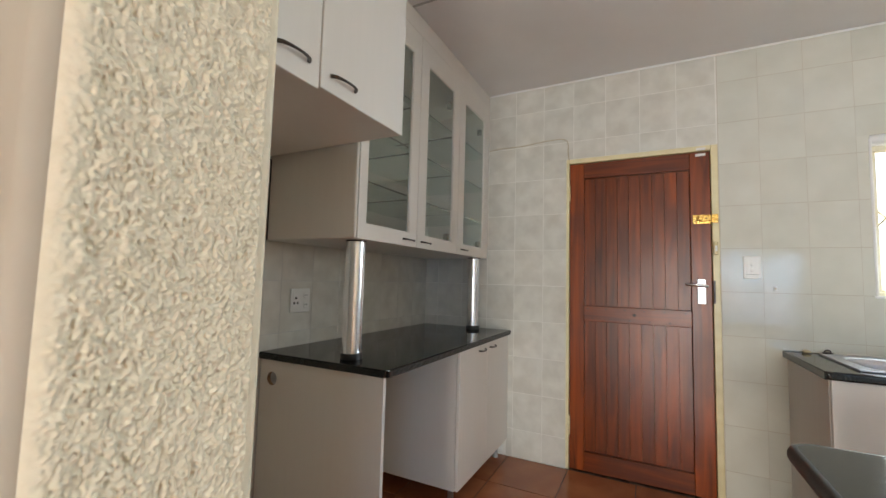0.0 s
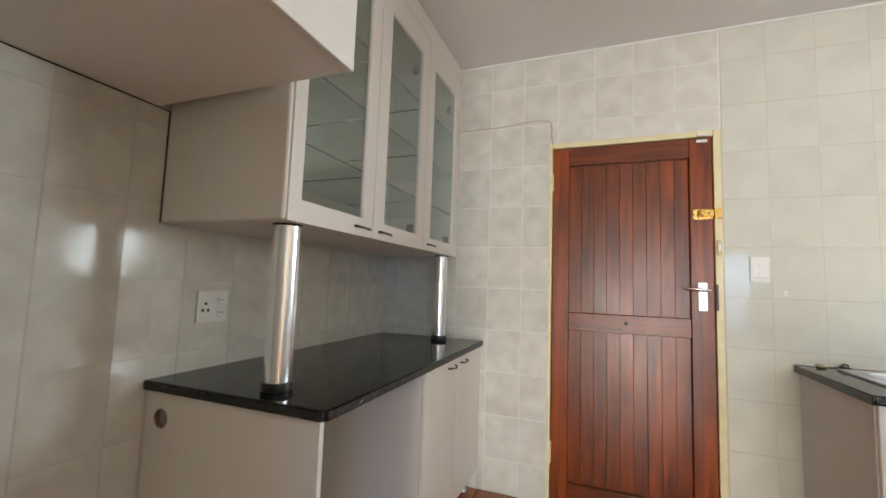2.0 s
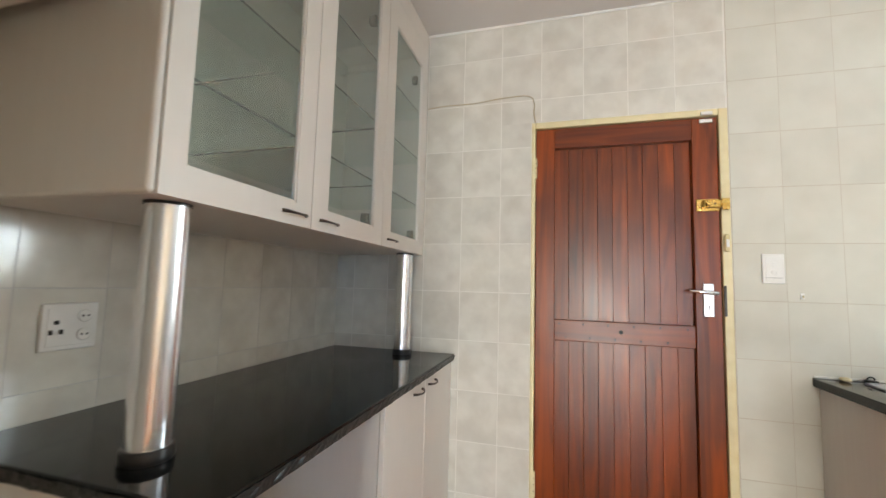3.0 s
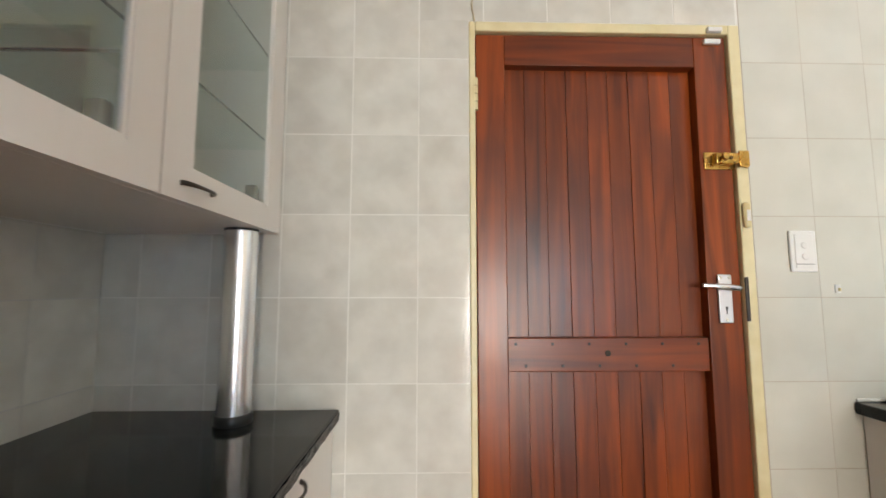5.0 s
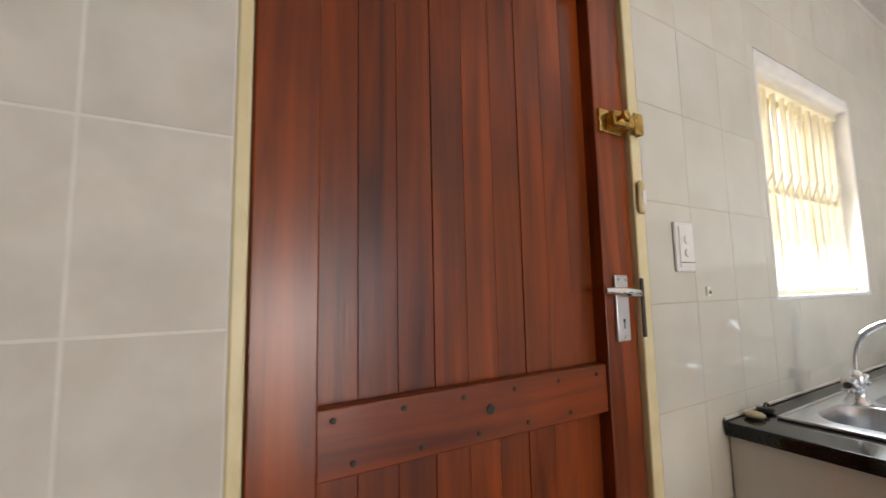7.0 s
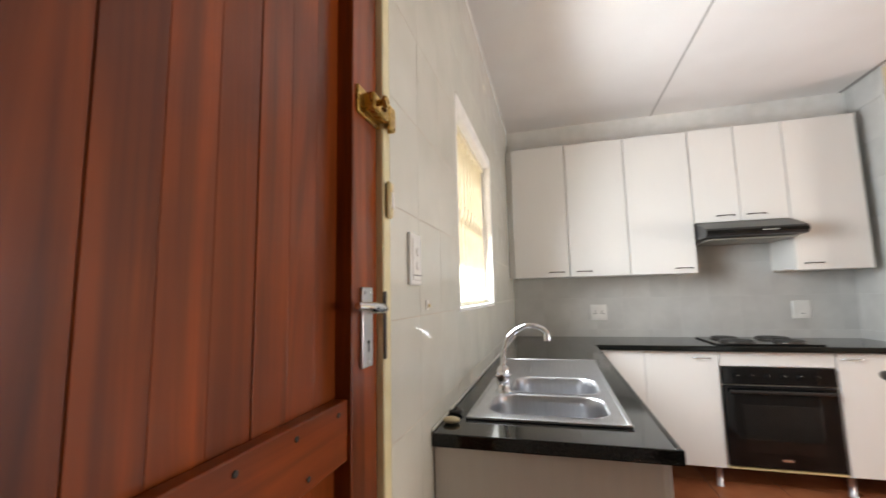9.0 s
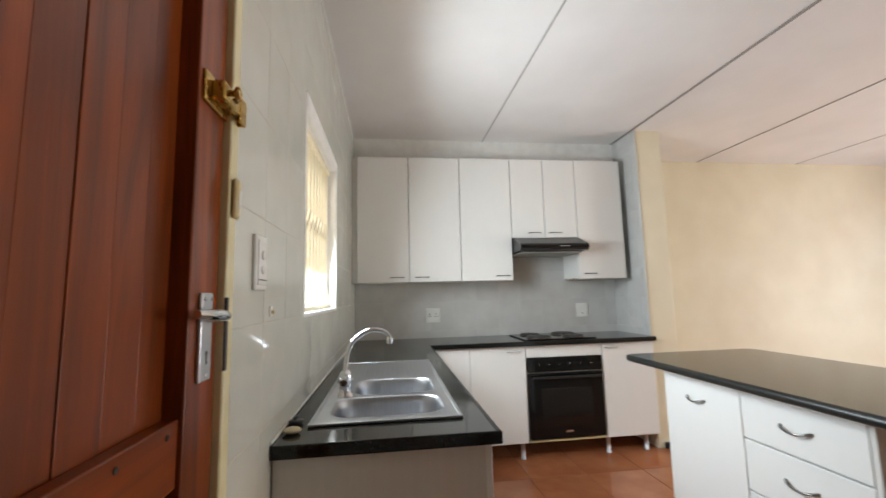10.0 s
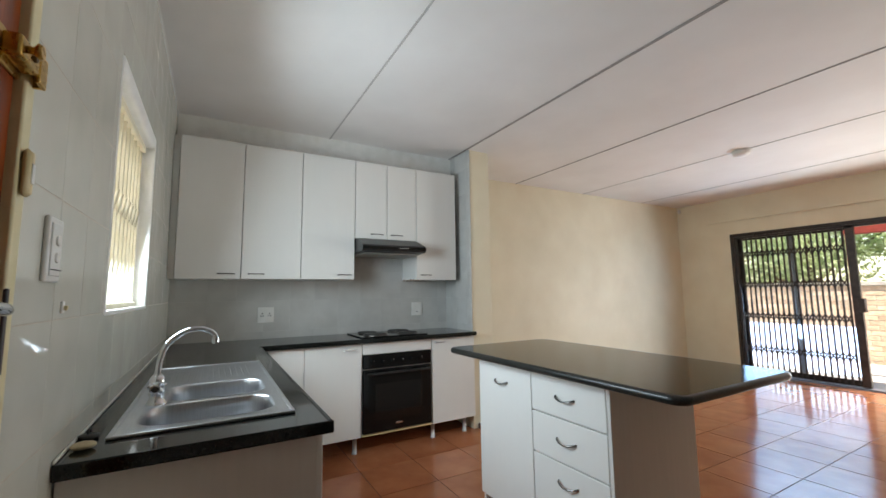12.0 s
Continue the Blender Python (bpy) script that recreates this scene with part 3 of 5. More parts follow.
# ---- kitchen window ----
window_1 = thing("window_1", (wx0, NORTH + 0.12, wz0), "cream steel window with a trellis burglar guard", "window", kind="structure")
WY = NORTH + 0.125
for name, b in (("frame", (wx0 + 0.008, WY, wz0 + 0.004, wx1 - 0.008, WY + 0.035, wz0 + 0.034)), ("frame", (wx0 + 0.008, WY, wz1 - 0.05, wx1 - 0.008, WY + 0.035, wz1 - 0.02)),
                ("frame", (wx0 + 0.008, WY, wz0 + 0.034, wx0 + 0.038, WY + 0.035, wz1 - 0.05)), ("frame", (wx1 - 0.038, WY, wz0 + 0.034, wx1 - 0.008, WY + 0.035, wz1 - 0.05)),
                ("mullion", (1.437, WY + 0.002, wz0 + 0.034, 1.463, WY + 0.033, wz1 - 0.05))):
    part(name, box(*b, 0.004), FRAME_PAINT, window_1)
for a, b in ((wx0 + 0.038, 1.437), (1.463, wx1 - 0.038)):
    pane = part("pane", box(a, WY + 0.014, wz0 + 0.034, b, WY + 0.019, wz1 - 0.05), WINDOW_GLASS, window_1)
    pane.visible_shadow = False


def trellis(parent, x0, x1, z0, z1, y, levels, count, bar, reach, material, deep):
    """A retractable trellis guard: upright flat bars in pairs, tied by small lattices at some heights."""
    for k in range(count + 1):
        x = x0 + (x1 - x0) * k / count
        part("bar", flat_shade(box(x - bar / 2, y - deep / 2, z0, x + bar / 2, y + deep / 2, z1, 0.0015, steps=1)), material, parent)
    step = (x1 - x0) / count
    for z in levels:
        bm = bmesh.new()
        for k in range(count):
            a, b = x0 + step * k, x0 + step * (k + 1)
            for s in (-1, 1):
                tube([(a, y - 0.5 * deep * s, z - s * reach), ((a + b) / 2, y - 0.5 * deep * s, z), (b, y - 0.5 * deep * s, z + s * reach)], bar * 0.42, 6, bm)
        part("lattice", bm, material, parent)


guard = thing("window_trellis", (wx0, NORTH + 0.05, wz0), "cream painted trellis burglar guard inside the window", "burglar guard")
trellis(guard, wx0 + 0.03, wx1 - 0.03, wz0 + 0.012, wz1 - 0.072, NORTH + 0.055, (1.60,), 10, 0.013, 0.045, TRELLIS_CREAM, 0.016)
part("rail", box(wx0 + 0.010, NORTH + 0.035, wz1 - 0.082, wx1 - 0.010, NORTH + 0.075, wz1 - 0.052, 0.003), TRELLIS_CREAM, guard)
part("rail", box(wx0 + 0.010, NORTH + 0.035, wz0 + 0.003, wx1 - 0.010, NORTH + 0.075, wz0 + 0.022, 0.003), TRELLIS_CREAM, guard)

# ---- sliding door with its trellis gate ----
sx0, _, sx1, sz1 = SLIDER
slider = thing("sliding_door", (sx1, SOUTH, 0), "bronze aluminium sliding patio door standing half open", "sliding door", kind="structure")
SY = SOUTH - 0.11
for name, b in (("frame", (sx1 - 0.045, SY - 0.05, 0, sx1, SOUTH + 0.004, sz1)), ("frame", (sx0, SY - 0.05, 0, sx0 + 0.045, SOUTH + 0.004, sz1)),
                ("head", (sx0, SY - 0.05, sz1 - 0.045, sx1, SOUTH + 0.005, sz1 + 0.004)), ("track", (sx0, SY - 0.05, -0.004, sx1, SOUTH + 0.01, 0.022))):
    part(name, box(*b, 0.003), ALUMINIUM if name != "track" else MULLION, slider)
for a, b, y in ((1.30, 2.595, SY - 0.03),):
    leaf = part("door_leaf", box(a, y, 0.022, a + 0.07, y + 0.035, sz1 - 0.045, 0.003), ALUMINIUM, slider)
    part("leaf_stile", box(b - 0.06, y, 0.022, b, y + 0.035, sz1 - 0.045, 0.003), ALUMINIUM, slider)
    part("leaf_rail", box(a, y, 0.022, b, y + 0.035, 0.09, 0.003), ALUMINIUM, slider)
    part("leaf_rail", box(a, y, sz1 - 0.10, b, y + 0.035, sz1 - 0.045, 0.003), ALUMINIUM, slider)
    part("leaf_mullion", box(1.93, y - 0.05, 0.03, 2.00, y - 0.015, sz1 - 0.05, 0.003), MULLION, slider, "blue-grey aluminium stile of the slid leaf")
    pane = part("pane", box(a + 0.07, y + 0.015, 0.09, b - 0.06, y + 0.020, sz1 - 0.10), WINDOW_GLASS, slider)
    pane.visible_shadow = False
gate = thing("trellis_gate", (sx1, SOUTH, 0), "dark bronze folding trellis security gate, half drawn", "security gate")
trellis(gate, 1.375, sx1 - 0.075, 0.035, sz1 - 0.06, SOUTH - 0.035, (0.37, 0.84, 1.29, 1.74), 19, 0.021, 0.058, TRELLIS_DARK, 0.014)
part("lock_post", box(1.265, SOUTH - 0.060, 0.030, 1.345, SOUTH - 0.010, sz1 - 0.05, 0.004), TRELLIS_DARK, gate, "dark gate post with lock")
part("lock_box", box(1.235, SOUTH - 0.065, 0.93, 1.300, SOUTH - 0.004, 1.10, 0.005), TRELLIS_DARK, gate)
part("hanging_post", box(sx1 - 0.075, SOUTH - 0.055, 0.030, sx1 - 0.046, SOUTH - 0.012, sz1 - 0.05, 0.003), TRELLIS_DARK, gate)
part("guide_rail", box(sx0 + 0.05, SOUTH - 0.060, sz1 - 0.075, sx1 - 0.046, SOUTH - 0.010, sz1 - 0.046, 0.002), TRELLIS_DARK, gate)
rail = thing("curtain_rail", (3.0, SOUTH, 2.26), "slim cream curtain rail above the sliding door", "curtain rail")
part("rail", box(-0.1, SOUTH + 0.002, 2.262, 2.95, SOUTH + 0.028, 2.286, 0.004), CREAM_PAINT, rail)
for x in (0.3, 1.3, 2.3, 2.9):
    part("bracket", box(x - 0.01, SOUTH, 2.255, x + 0.01, SOUTH + 0.035, 2.262, 0.002), CREAM_PAINT, rail)

# ---- wall units over the left-hand counter ----
def cupboard_door(parent, box_of, material, name="door", bevel=0.003):
    return part(name, box(*box_of, bevel), material, parent)


def leg(parent, x, y, z1):
    foot = part("leg", turned(x, y, [(0.020, 0.0), (0.020, 0.012), (0.016, 0.014), (0.016, z1 - 0.006), (0.024, z1 - 0.004), (0.024, z1)], 16), LEG_STEEL, parent, "round chrome leg")
    return foot


fridge_top = thing("fridge_cupboard", (WEST, 0.44, 1.750), "off-white melamine cupboard hung under the ceiling", "wall cupboard")
FX = -0.842
part("body", box(WEST + 0.002, 0.440, 1.760, FX - 0.020, 1.305, TOP - 0.002, 0.001), MELAMINE, fridge_top)
for a, b, low in ((0.442, 0.868, 1.747), (0.873, 1.306, 1.757)):
    d = cupboard_door(fridge_top, (FX - 0.018, a, low, FX, b, TOP - 0.006), MELAMINE)
    part("handle", bow((FX, (0.772 if a < 0.6 else 0.970), 1.808), (0, 1, 0), (1, 0, 0), 0.110, 0.026, 0.0048, -0.004), BRONZE, d, "dark bronze bow handle")

glass_unit = thing("display_cupboard", (WEST, 1.345, 1.378), "off-white wall cupboard with three glazed doors, empty glass shelves inside", "display cupboard")
GX, GZ0 = -1.085, 1.378
GY = (1.362, 1.845, 2.345, 2.872)
part("side_panel", box(WEST + 0.002, 1.345, GZ0, GX, 1.363, 2.622, 0.010, steps=4), MELAMINE, glass_unit)
part("side_panel", box(WEST + 0.002, 2.866, GZ0, GX - 0.02, 2.882, 2.622, 0.002), MELAMINE, glass_unit)
part("back", box(WEST + 0.003, 1.363, GZ0, WEST + 0.012, 2.866, 2.622), MELAMINE_WHITE, glass_unit)
part("bottom", box(WEST + 0.012, 1.363, GZ0 + 0.001, GX - 0.021, 2.866, GZ0 + 0.018, 0.001), MELAMINE, glass_unit)
part("top", box(WEST + 0.012, 1.363, 2.50, GX - 0.021, 2.866, 2.518), MELAMINE_WHITE, glass_unit)
# Near-black strips: the gap's shade and its dirt are put into one colour.
part("dirty_gap", box(WEST + 0.0005, 1.3432, GZ0, WEST + 0.006, 1.3455, 1.760), HOLE_DARK, glass_unit, "dark strip for the shaded, dirty gap along the wall")
part("dirty_gap", box(WEST + 0.0005, 0.445, 1.7572, WEST + 0.006, 1.345, 1.7595), HOLE_DARK, fridge_top, "dark strip for the shaded, dirty gap along the wall")
part("filler", box(GX - 0.018, 1.364, 2.520, GX - 0.001, 2.872, 2.622, 0.002), MELAMINE, glass_unit)
part("end_filler", box(GX - 0.018, 2.873, GZ0, GX - 0.002, 2.883, 2.622, 0.001), MELAMINE, glass_unit)
for z in (1.633, 1.883, 2.136):
    for a, b in ((1.364, 1.836), (1.854, 2.336), (2.354, 2.865)):
        bm = box(WEST + 0.013, a, z, GX - 0.0215, b, z + 0.007)
        for f in bm.faces:
            f.material_index = 1 if f.calc_center_median().x > GX - 0.022 else 0
        shelf = part("shelf", bm, [SHELF_GLASS, SHELF_EDGE], glass_unit, "green-edged glass shelf")
        shelf.visible_shadow = False
for (a, b), (p0, p1), hy, hinge_y in (((1.366, 1.843), (1.418, 1.771), 1.765, 1.0), ((1.847, 2.343), (1.932, 2.266), 1.940, 2.250), ((2.347, 2.871), (2.434, 2.786), 2.450, 2.757)):
    z0, z1, pz0, pz1 = GZ0 + 0.001, 2.517, 1.443, 2.397
    bm = bmesh.new()
    for u0, v0, u1, v1 in ((a, z0, b, pz0), (a, pz1, b, z1), (a, pz0, p0, pz1), (p1, pz0, b, pz1)):
        box(GX - 0.019, u0, v0, GX, u1, v1, 0.0, bm=bm)
    bmesh.ops.remove_doubles(bm, verts=bm.verts[:], dist=0.0002)
    d = part("door", bm, MELAMINE, glass_unit, "off-white door with a tall glass pane")
    rim = bmesh.new()
    for u0, v0, u1, v1 in ((p0, pz0, p1, pz0 + 0.006), (p0, pz1 - 0.006, p1, pz1), (p0, pz0, p0 + 0.006, pz1), (p1 - 0.006, pz0, p1, pz1)):
        box(GX - 0.016, u0 - 0.001, v0 - 0.001, GX - 0.0025, u1 + 0.001, v1 + 0.001, 0.002, bm=rim)
    part("pane_bead", rim, MELAMINE, d)
    pane = part("pane", box(GX - 0.013, p0 - 0.002, pz0 - 0.002, GX - 0.009, p1 + 0.002, pz1 + 0.002), PANE_GREEN, d, "pale green clear glass pane")
    pane.visible_shadow = False
    part("handle", bow((GX, hy, 1.412), (0, 1, 0), (1, 0, 0), 0.104, 0.022, 0.0042, -0.003), BRONZE, d, "dark bronze bow handle")
    if hinge_y > 1.5:
        for z in (1.475, 2.305):
            part("hinge", box(GX - 0.050, hinge_y - 0.012, z - 0.022, GX - 0.020, hinge_y + 0.012, z + 0.022, 0.005), BRONZE, d, "concealed metal hinge")

# ---- left-hand counter, tubes and base unit ----
left_top = thing("granite_worktop", (WEST, 1.345, 0.838), "polished black granite worktop with a rough-chipped edge", "worktop")
CX, CZ = -0.897, 0.868
part("slab", slab(rounded(WEST + 0.002, 1.342, CX, NORTH - 0.001, 0.018, 4, "d"), CZ - 0.030, CZ, 0.004), GRANITE, left_top)
bm = bmesh.new()
line = [(WEST + 0.004 + (CX - 0.02 - WEST) * k / 40, 1.342) for k in range(41)] + [(CX, 1.36 + (NORTH - 0.004 - 1.36) * k / 90) for k in range(91)]
rows_of = []
for z in (CZ - 0.029, CZ - 0.021, CZ - 0.013, CZ - 0.005):
    ring = []
    for x, y in line:
        rough = 0.0025 * (0.4 + abs(noise.noise(Vector((x * 60, y * 60, z * 160)))) * 2.2)
        ring.append(bm.verts.new((x + (rough if x == CX else 0), y - (0 if x == CX else rough), z)))
    rows_of.append(ring)
for a, b in zip(rows_of, rows_of[1:]):
    for i in range(len(line) - 1):
        bm.faces.new((a[i], a[i + 1], b[i + 1], b[i]))
part("chipped_edge", bm, GRANITE_EDGE, left_top, "rough-chipped dark granite edge")
for x, y in ((-1.158, 1.450), (-1.146, 2.772)):
    post = thing("support_tube", (x, y, CZ), "brushed steel tube standing on the granite worktop under the cupboard", "support tube", "tubes under the display cupboard")
    part("tube", turned(x, y, [(0.042, CZ + 0.026), (0.042, GZ0 - 0.002)], 40), SATIN, post)
    part("base_ring", turned(x, y, [(0.0465, CZ), (0.0475, CZ + 0.004), (0.0475, CZ + 0.022), (0.0455, CZ + 0.026), (0.040, CZ + 0.026)], 40), BLACK_PLASTIC, post, "black plastic base ring")
    part("top_ring", turned(x, y, [(0.044, GZ0 - 0.006), (0.044, GZ0)], 40), BLACK_PLASTIC, post)

end_panel = thing("counter_end_panel", (WEST, 1.355, 0), "off-white melamine end panel with a round cable hole", "panel")
bm = bmesh.new()
hx, hz, hr = -1.523, 0.755, 0.030
px0, px1, pz1 = WEST + 0.003, -0.922, 0.837
angles = sorted([k * math.tau / 32 for k in range(32)] + [math.atan2(z - hz, x - hx) % math.tau for x in (px0, px1) for z in (0.0, pz1)])
loops = []
for y in (1.354, 1.372):
    inner, outer = [], []
    for a in angles:
        c, s_ = math.cos(a), math.sin(a)
        reach = min([(px1 - hx) / c if c > 1e-9 else 99, (px0 - hx) / c if c < -1e-9 else 99, (pz1 - hz) / s_ if s_ > 1e-9 else 99, -hz / s_ if s_ < -1e-9 else 99])
        inner.append(bm.verts.new((hx + hr * c, y, hz + hr * s_)))
        outer.append(bm.verts.new((hx + reach * c, y, hz + reach * s_)))
    loops.append((inner, outer))
n = len(angles)
for k in range(n):
    j = (k + 1) % n
    for inner, outer in loops:
        bm.faces.new((inner[k], inner[j], outer[j], outer[k]))
    bm.faces.new((loops[0][0][k], loops[0][0][j], loops[1][0][j], loops[1][0][k])).material_index = 1
    bm.faces.new((loops[0][1][k], loops[0][1][j], loops[1][1][j], loops[1][1][k]))
part("panel", bm, [MELAMINE, CHIPBOARD], end_panel)
part("edge_strip", box(px1, 1.354, 0, px1 + 0.002, 1.372, pz1), MELAMINE_WHITE, end_panel)

left_base = thing("base_cupboard", (WEST, 2.05, 0), "off-white two-door base cupboard on chrome legs under the granite", "base cupboard")
part("body", box(WEST + 0.003, 2.048, 0.110, -0.932, 2.880, 0.836, 0.001), MELAMINE, left_base)
for a, b, hy in ((2.050, 2.461, 2.365), (2.465, 2.879, 2.545)):
    d = cupboard_door(left_base, (-0.930, a, 0.111, -0.912, b, 0.834), MELAMINE)
    part("handle", bow((-0.912, hy, 0.800), (0, 1, 0), (1, 0, 0), 0.100, 0.024, 0.0042, -0.003), BRONZE, d, "dark bronze bow handle")
for x, y in ((-0.975, 2.10), (-0.975, 2.82), (-1.52, 2.10), (-1.52, 2.82)):
    leg(left_base, x, y, 0.110)

# ---- sink run and hob run ----
WZ = 0.880
HX = 2.570
worktop = thing("black_worktop", (HX, 2.285, 0.845), "dark speckled L-shaped worktop with a rounded front edge", "worktop")
bm = bmesh.new()
bx0, by0, bx1, by1 = 0.815, 2.405, 1.400, 2.775
xs, ys = (0.640, bx0, bx1, HX + 0.015, EAST_HOB - 0.001), (0.479, 2.300, by0, by1, NORTH - 0.001)
grid = {(i, j): bm.verts.new((x, y, WZ - 0.034)) for i, x in enumerate(xs) for j, y in enumerate(ys) if j or i > 2}
sheet = [bm.faces.new((grid[i, j], grid[i + 1, j], grid[i + 1, j + 1], grid[i, j + 1])) for i in range(4) for j in range(4) if (j or i == 3) and (i, j) != (1, 2)]
raised = bmesh.ops.extrude_face_region(bm, geom=sheet)
bmesh.ops.translate(bm, verts=[v for v in raised["geom"] if isinstance(v, bmesh.types.BMVert)], vec=(0, 0, 0.034))
part("top", bm, GRANITE, worktop)
bm = box(0.640, 2.283, WZ - 0.0345, HX + 0.004, 2.302, WZ + 0.0005, 0.012, steps=4)
box(HX, 0.478, WZ - 0.0345, HX + 0.018, 2.290, WZ + 0.0005, 0.012, bm=bm, steps=4)
box(0.634, 2.283, WZ - 0.0345, 0.642, NORTH - 0.002, WZ + 0.0005, 0.004, bm=bm)
part("nosing", bm, GRANITE, worktop)
bm = box(0.640, NORTH - 0.006, WZ + 0.001, EAST_HOB, NORTH - 0.0005, WZ + 0.010, 0.003)
part("sealant", bm, GROUT, worktop, "grubby white sealant bead")

sink_base = thing("sink_cupboard", (0.66, 2.32, 0), "off-white sink base cupboard with a plain grey end", "base cupboard")
part("end_panel", box(0.656, 2.326, 0.0, 0.674, NORTH - 0.004, 0.845, 0.001), PANEL_GREY, sink_base, "grey melamine end panel")
part("body", box(0.675, 2.330, 0.125, 2.590, 2.350, 0.843, 0.001), MELAMINE_WHITE, sink_base)
part("floor_board", box(0.675, 2.350, 0.125, 2.590, NORTH - 0.01, 0.143), MELAMINE_WHITE, sink_base)
for a, b in ((0.660, 1.128), (1.132, 1.602), (1.606, 2.076), (2.080, 2.575)):
    d = cupboard_door(sink_base, (a, 2.308, 0.128, b, 2.326, 0.843), MELAMINE_WHITE)
    part("handle", bow(((a + b) / 2, 2.308, 0.80), (1, 0, 0), (0, -1, 0), 0.10, 0.024, 0.004), CHROME, d, "chrome bow handle")
for x in (0.74, 1.13, 1.60, 2.08, 2.50):
    leg(sink_base, x, 2.385, 0.125)

hob_left = thing("base_cupboard", (2.61, 1.77, 0), "white single-door base cupboard on chrome legs beside the oven", "base cupboard", "cupboards along the hob wall")
part("body", box(2.632, 1.550, 0.128, EAST_HOB - 0.005, 2.280, 0.843, 0.001), MELAMINE_WHITE, hob_left)
d = cupboard_door(hob_left, (2.612, 1.553, 0.126, 2.630, 1.988, 0.838), MELAMINE_WHITE)
part("handle", bow((2.612, 1.645, 0.800), (0, 1, 0), (-1, 0, 0), 0.110, 0.024, 0.004), CHROME, d, "chrome bow handle")
part("corner_filler", box(2.612, 1.992, 0.126, 2.630, 2.300, 0.838, 0.002), MELAMINE_WHITE, hob_left)
leg(hob_left, 2.660, 1.590, 0.128)
leg(hob_left, 2.660, 2.150, 0.128)
hob_right = thing("base_cupboard", (2.61, 0.70, 0), "white single-door base cupboard on chrome legs beside the pier", "base cupboard", "cupboards along the hob wall")
part("body", box(2.632, 0.482, 0.128, EAST_HOB - 0.005, 0.922, 0.843, 0.001), MELAMINE_WHITE, hob_right)
d = cupboard_door(hob_right, (2.612, 0.484, 0.126, 2.630, 0.922, 0.838), MELAMINE_WHITE)
part("handle", bow((2.612, 0.845, 0.806), (0, 1, 0), (-1, 0, 0), 0.106, 0.024, 0.004), CHROME, d, "chrome bow handle")
leg(hob_right, 2.660, 0.580, 0.128)
leg(hob_right, 2.660, 0.900, 0.128)

oven = thing("built_in_oven", (2.62, 1.235, 0.13), "black built-in electric oven in a white housing", "oven")
part("housing", box(2.634, 0.928, 0.126, EAST_HOB - 0.005, 1.547, 0.842, 0.001), MELAMINE_WHITE, oven)
part("top_fascia", box(2.614, 0.930, 0.752, 2.632, 1.546, 0.838, 0.002), MELAMINE_WHITE, oven, "white strip above the oven")
part("bottom_trim", box(2.612, 0.932, 0.126, 2.634, 1.545, 0.140, 0.002), PLASTIC_CREAM, oven, "cream bottom trim")
panel = part("control_panel", box(2.606, 0.936, 0.640, 2.632, 1.542, 0.748, 0.004), BLACK_ENAMEL, oven, "glossy black control panel")
for k in range(6):
    y = 1.46 - 0.085 * k
    part("knob", tube([(2.606, y, 0.692), (2.592, y, 0.692), (2.586, y, 0.692)], [0.019, 0.017, 0.014], 18), BLACK_ENAMEL, panel)
    part("knob_mark", box(2.5848, y - 0.0012, 0.697, 2.5862, y + 0.0012, 0.704), SOCKET_WHITE, panel)
oven_door = part("door", box(2.602, 0.936, 0.146, 2.630, 1.542, 0.632, 0.006), BLACK_ENAMEL, oven, "black oven door with a dark window")
part("window", box(2.600, 1.035, 0.235, 2.6035, 1.443, 0.520, 0.010), BLACK_GLASS, oven_door)
bm = tube([(2.575, 0.965, 0.602), (2.570, 1.10, 0.604), (2.570, 1.378, 0.604), (2.575, 1.513, 0.602)], 0.010, 12)
tube([(2.604, 0.985, 0.602), (2.574, 0.985, 0.602)], 0.008, 10, bm)
tube([(2.604, 1.493, 0.602), (2.574, 1.493, 0.602)], 0.008, 10, bm)
part("bar_handle", bm, BLACK_PLASTIC, oven_door)
part("badge", box(2.600, 1.205, 0.190, 2.603, 1.262, 0.204, 0.002), SATIN, oven_door, "small metal badge")

hob = thing("electric_hob", (2.84, 1.24, WZ), "black four-plate electric hob set in the worktop", "hob")
part("tray", slab(rounded(2.615, 0.955, 3.065, 1.545, 0.02, 4), WZ, WZ + 0.010, 0.004), BLACK_ENAMEL, hob)
for x, y, r in ((2.735, 1.395, 0.095), (2.735, 1.100, 0.080), (2.945, 1.395, 0.080), (2.945, 1.100, 0.095)):
    plate_part = part("hotplate", turned(x, y, [(r, WZ + 0.009), (r, WZ + 0.020), (r - 0.004, WZ + 0.024), (0.025, WZ + 0.024), (0.022, WZ + 0.022)], 32), CAST_IRON, hob)
    part("hotplate_rim", turned(x, y, [(r + 0.008, WZ + 0.009), (r + 0.008, WZ + 0.014), (r + 0.001, WZ + 0.015)], 32), BRONZE, hob, "thin dark rim")

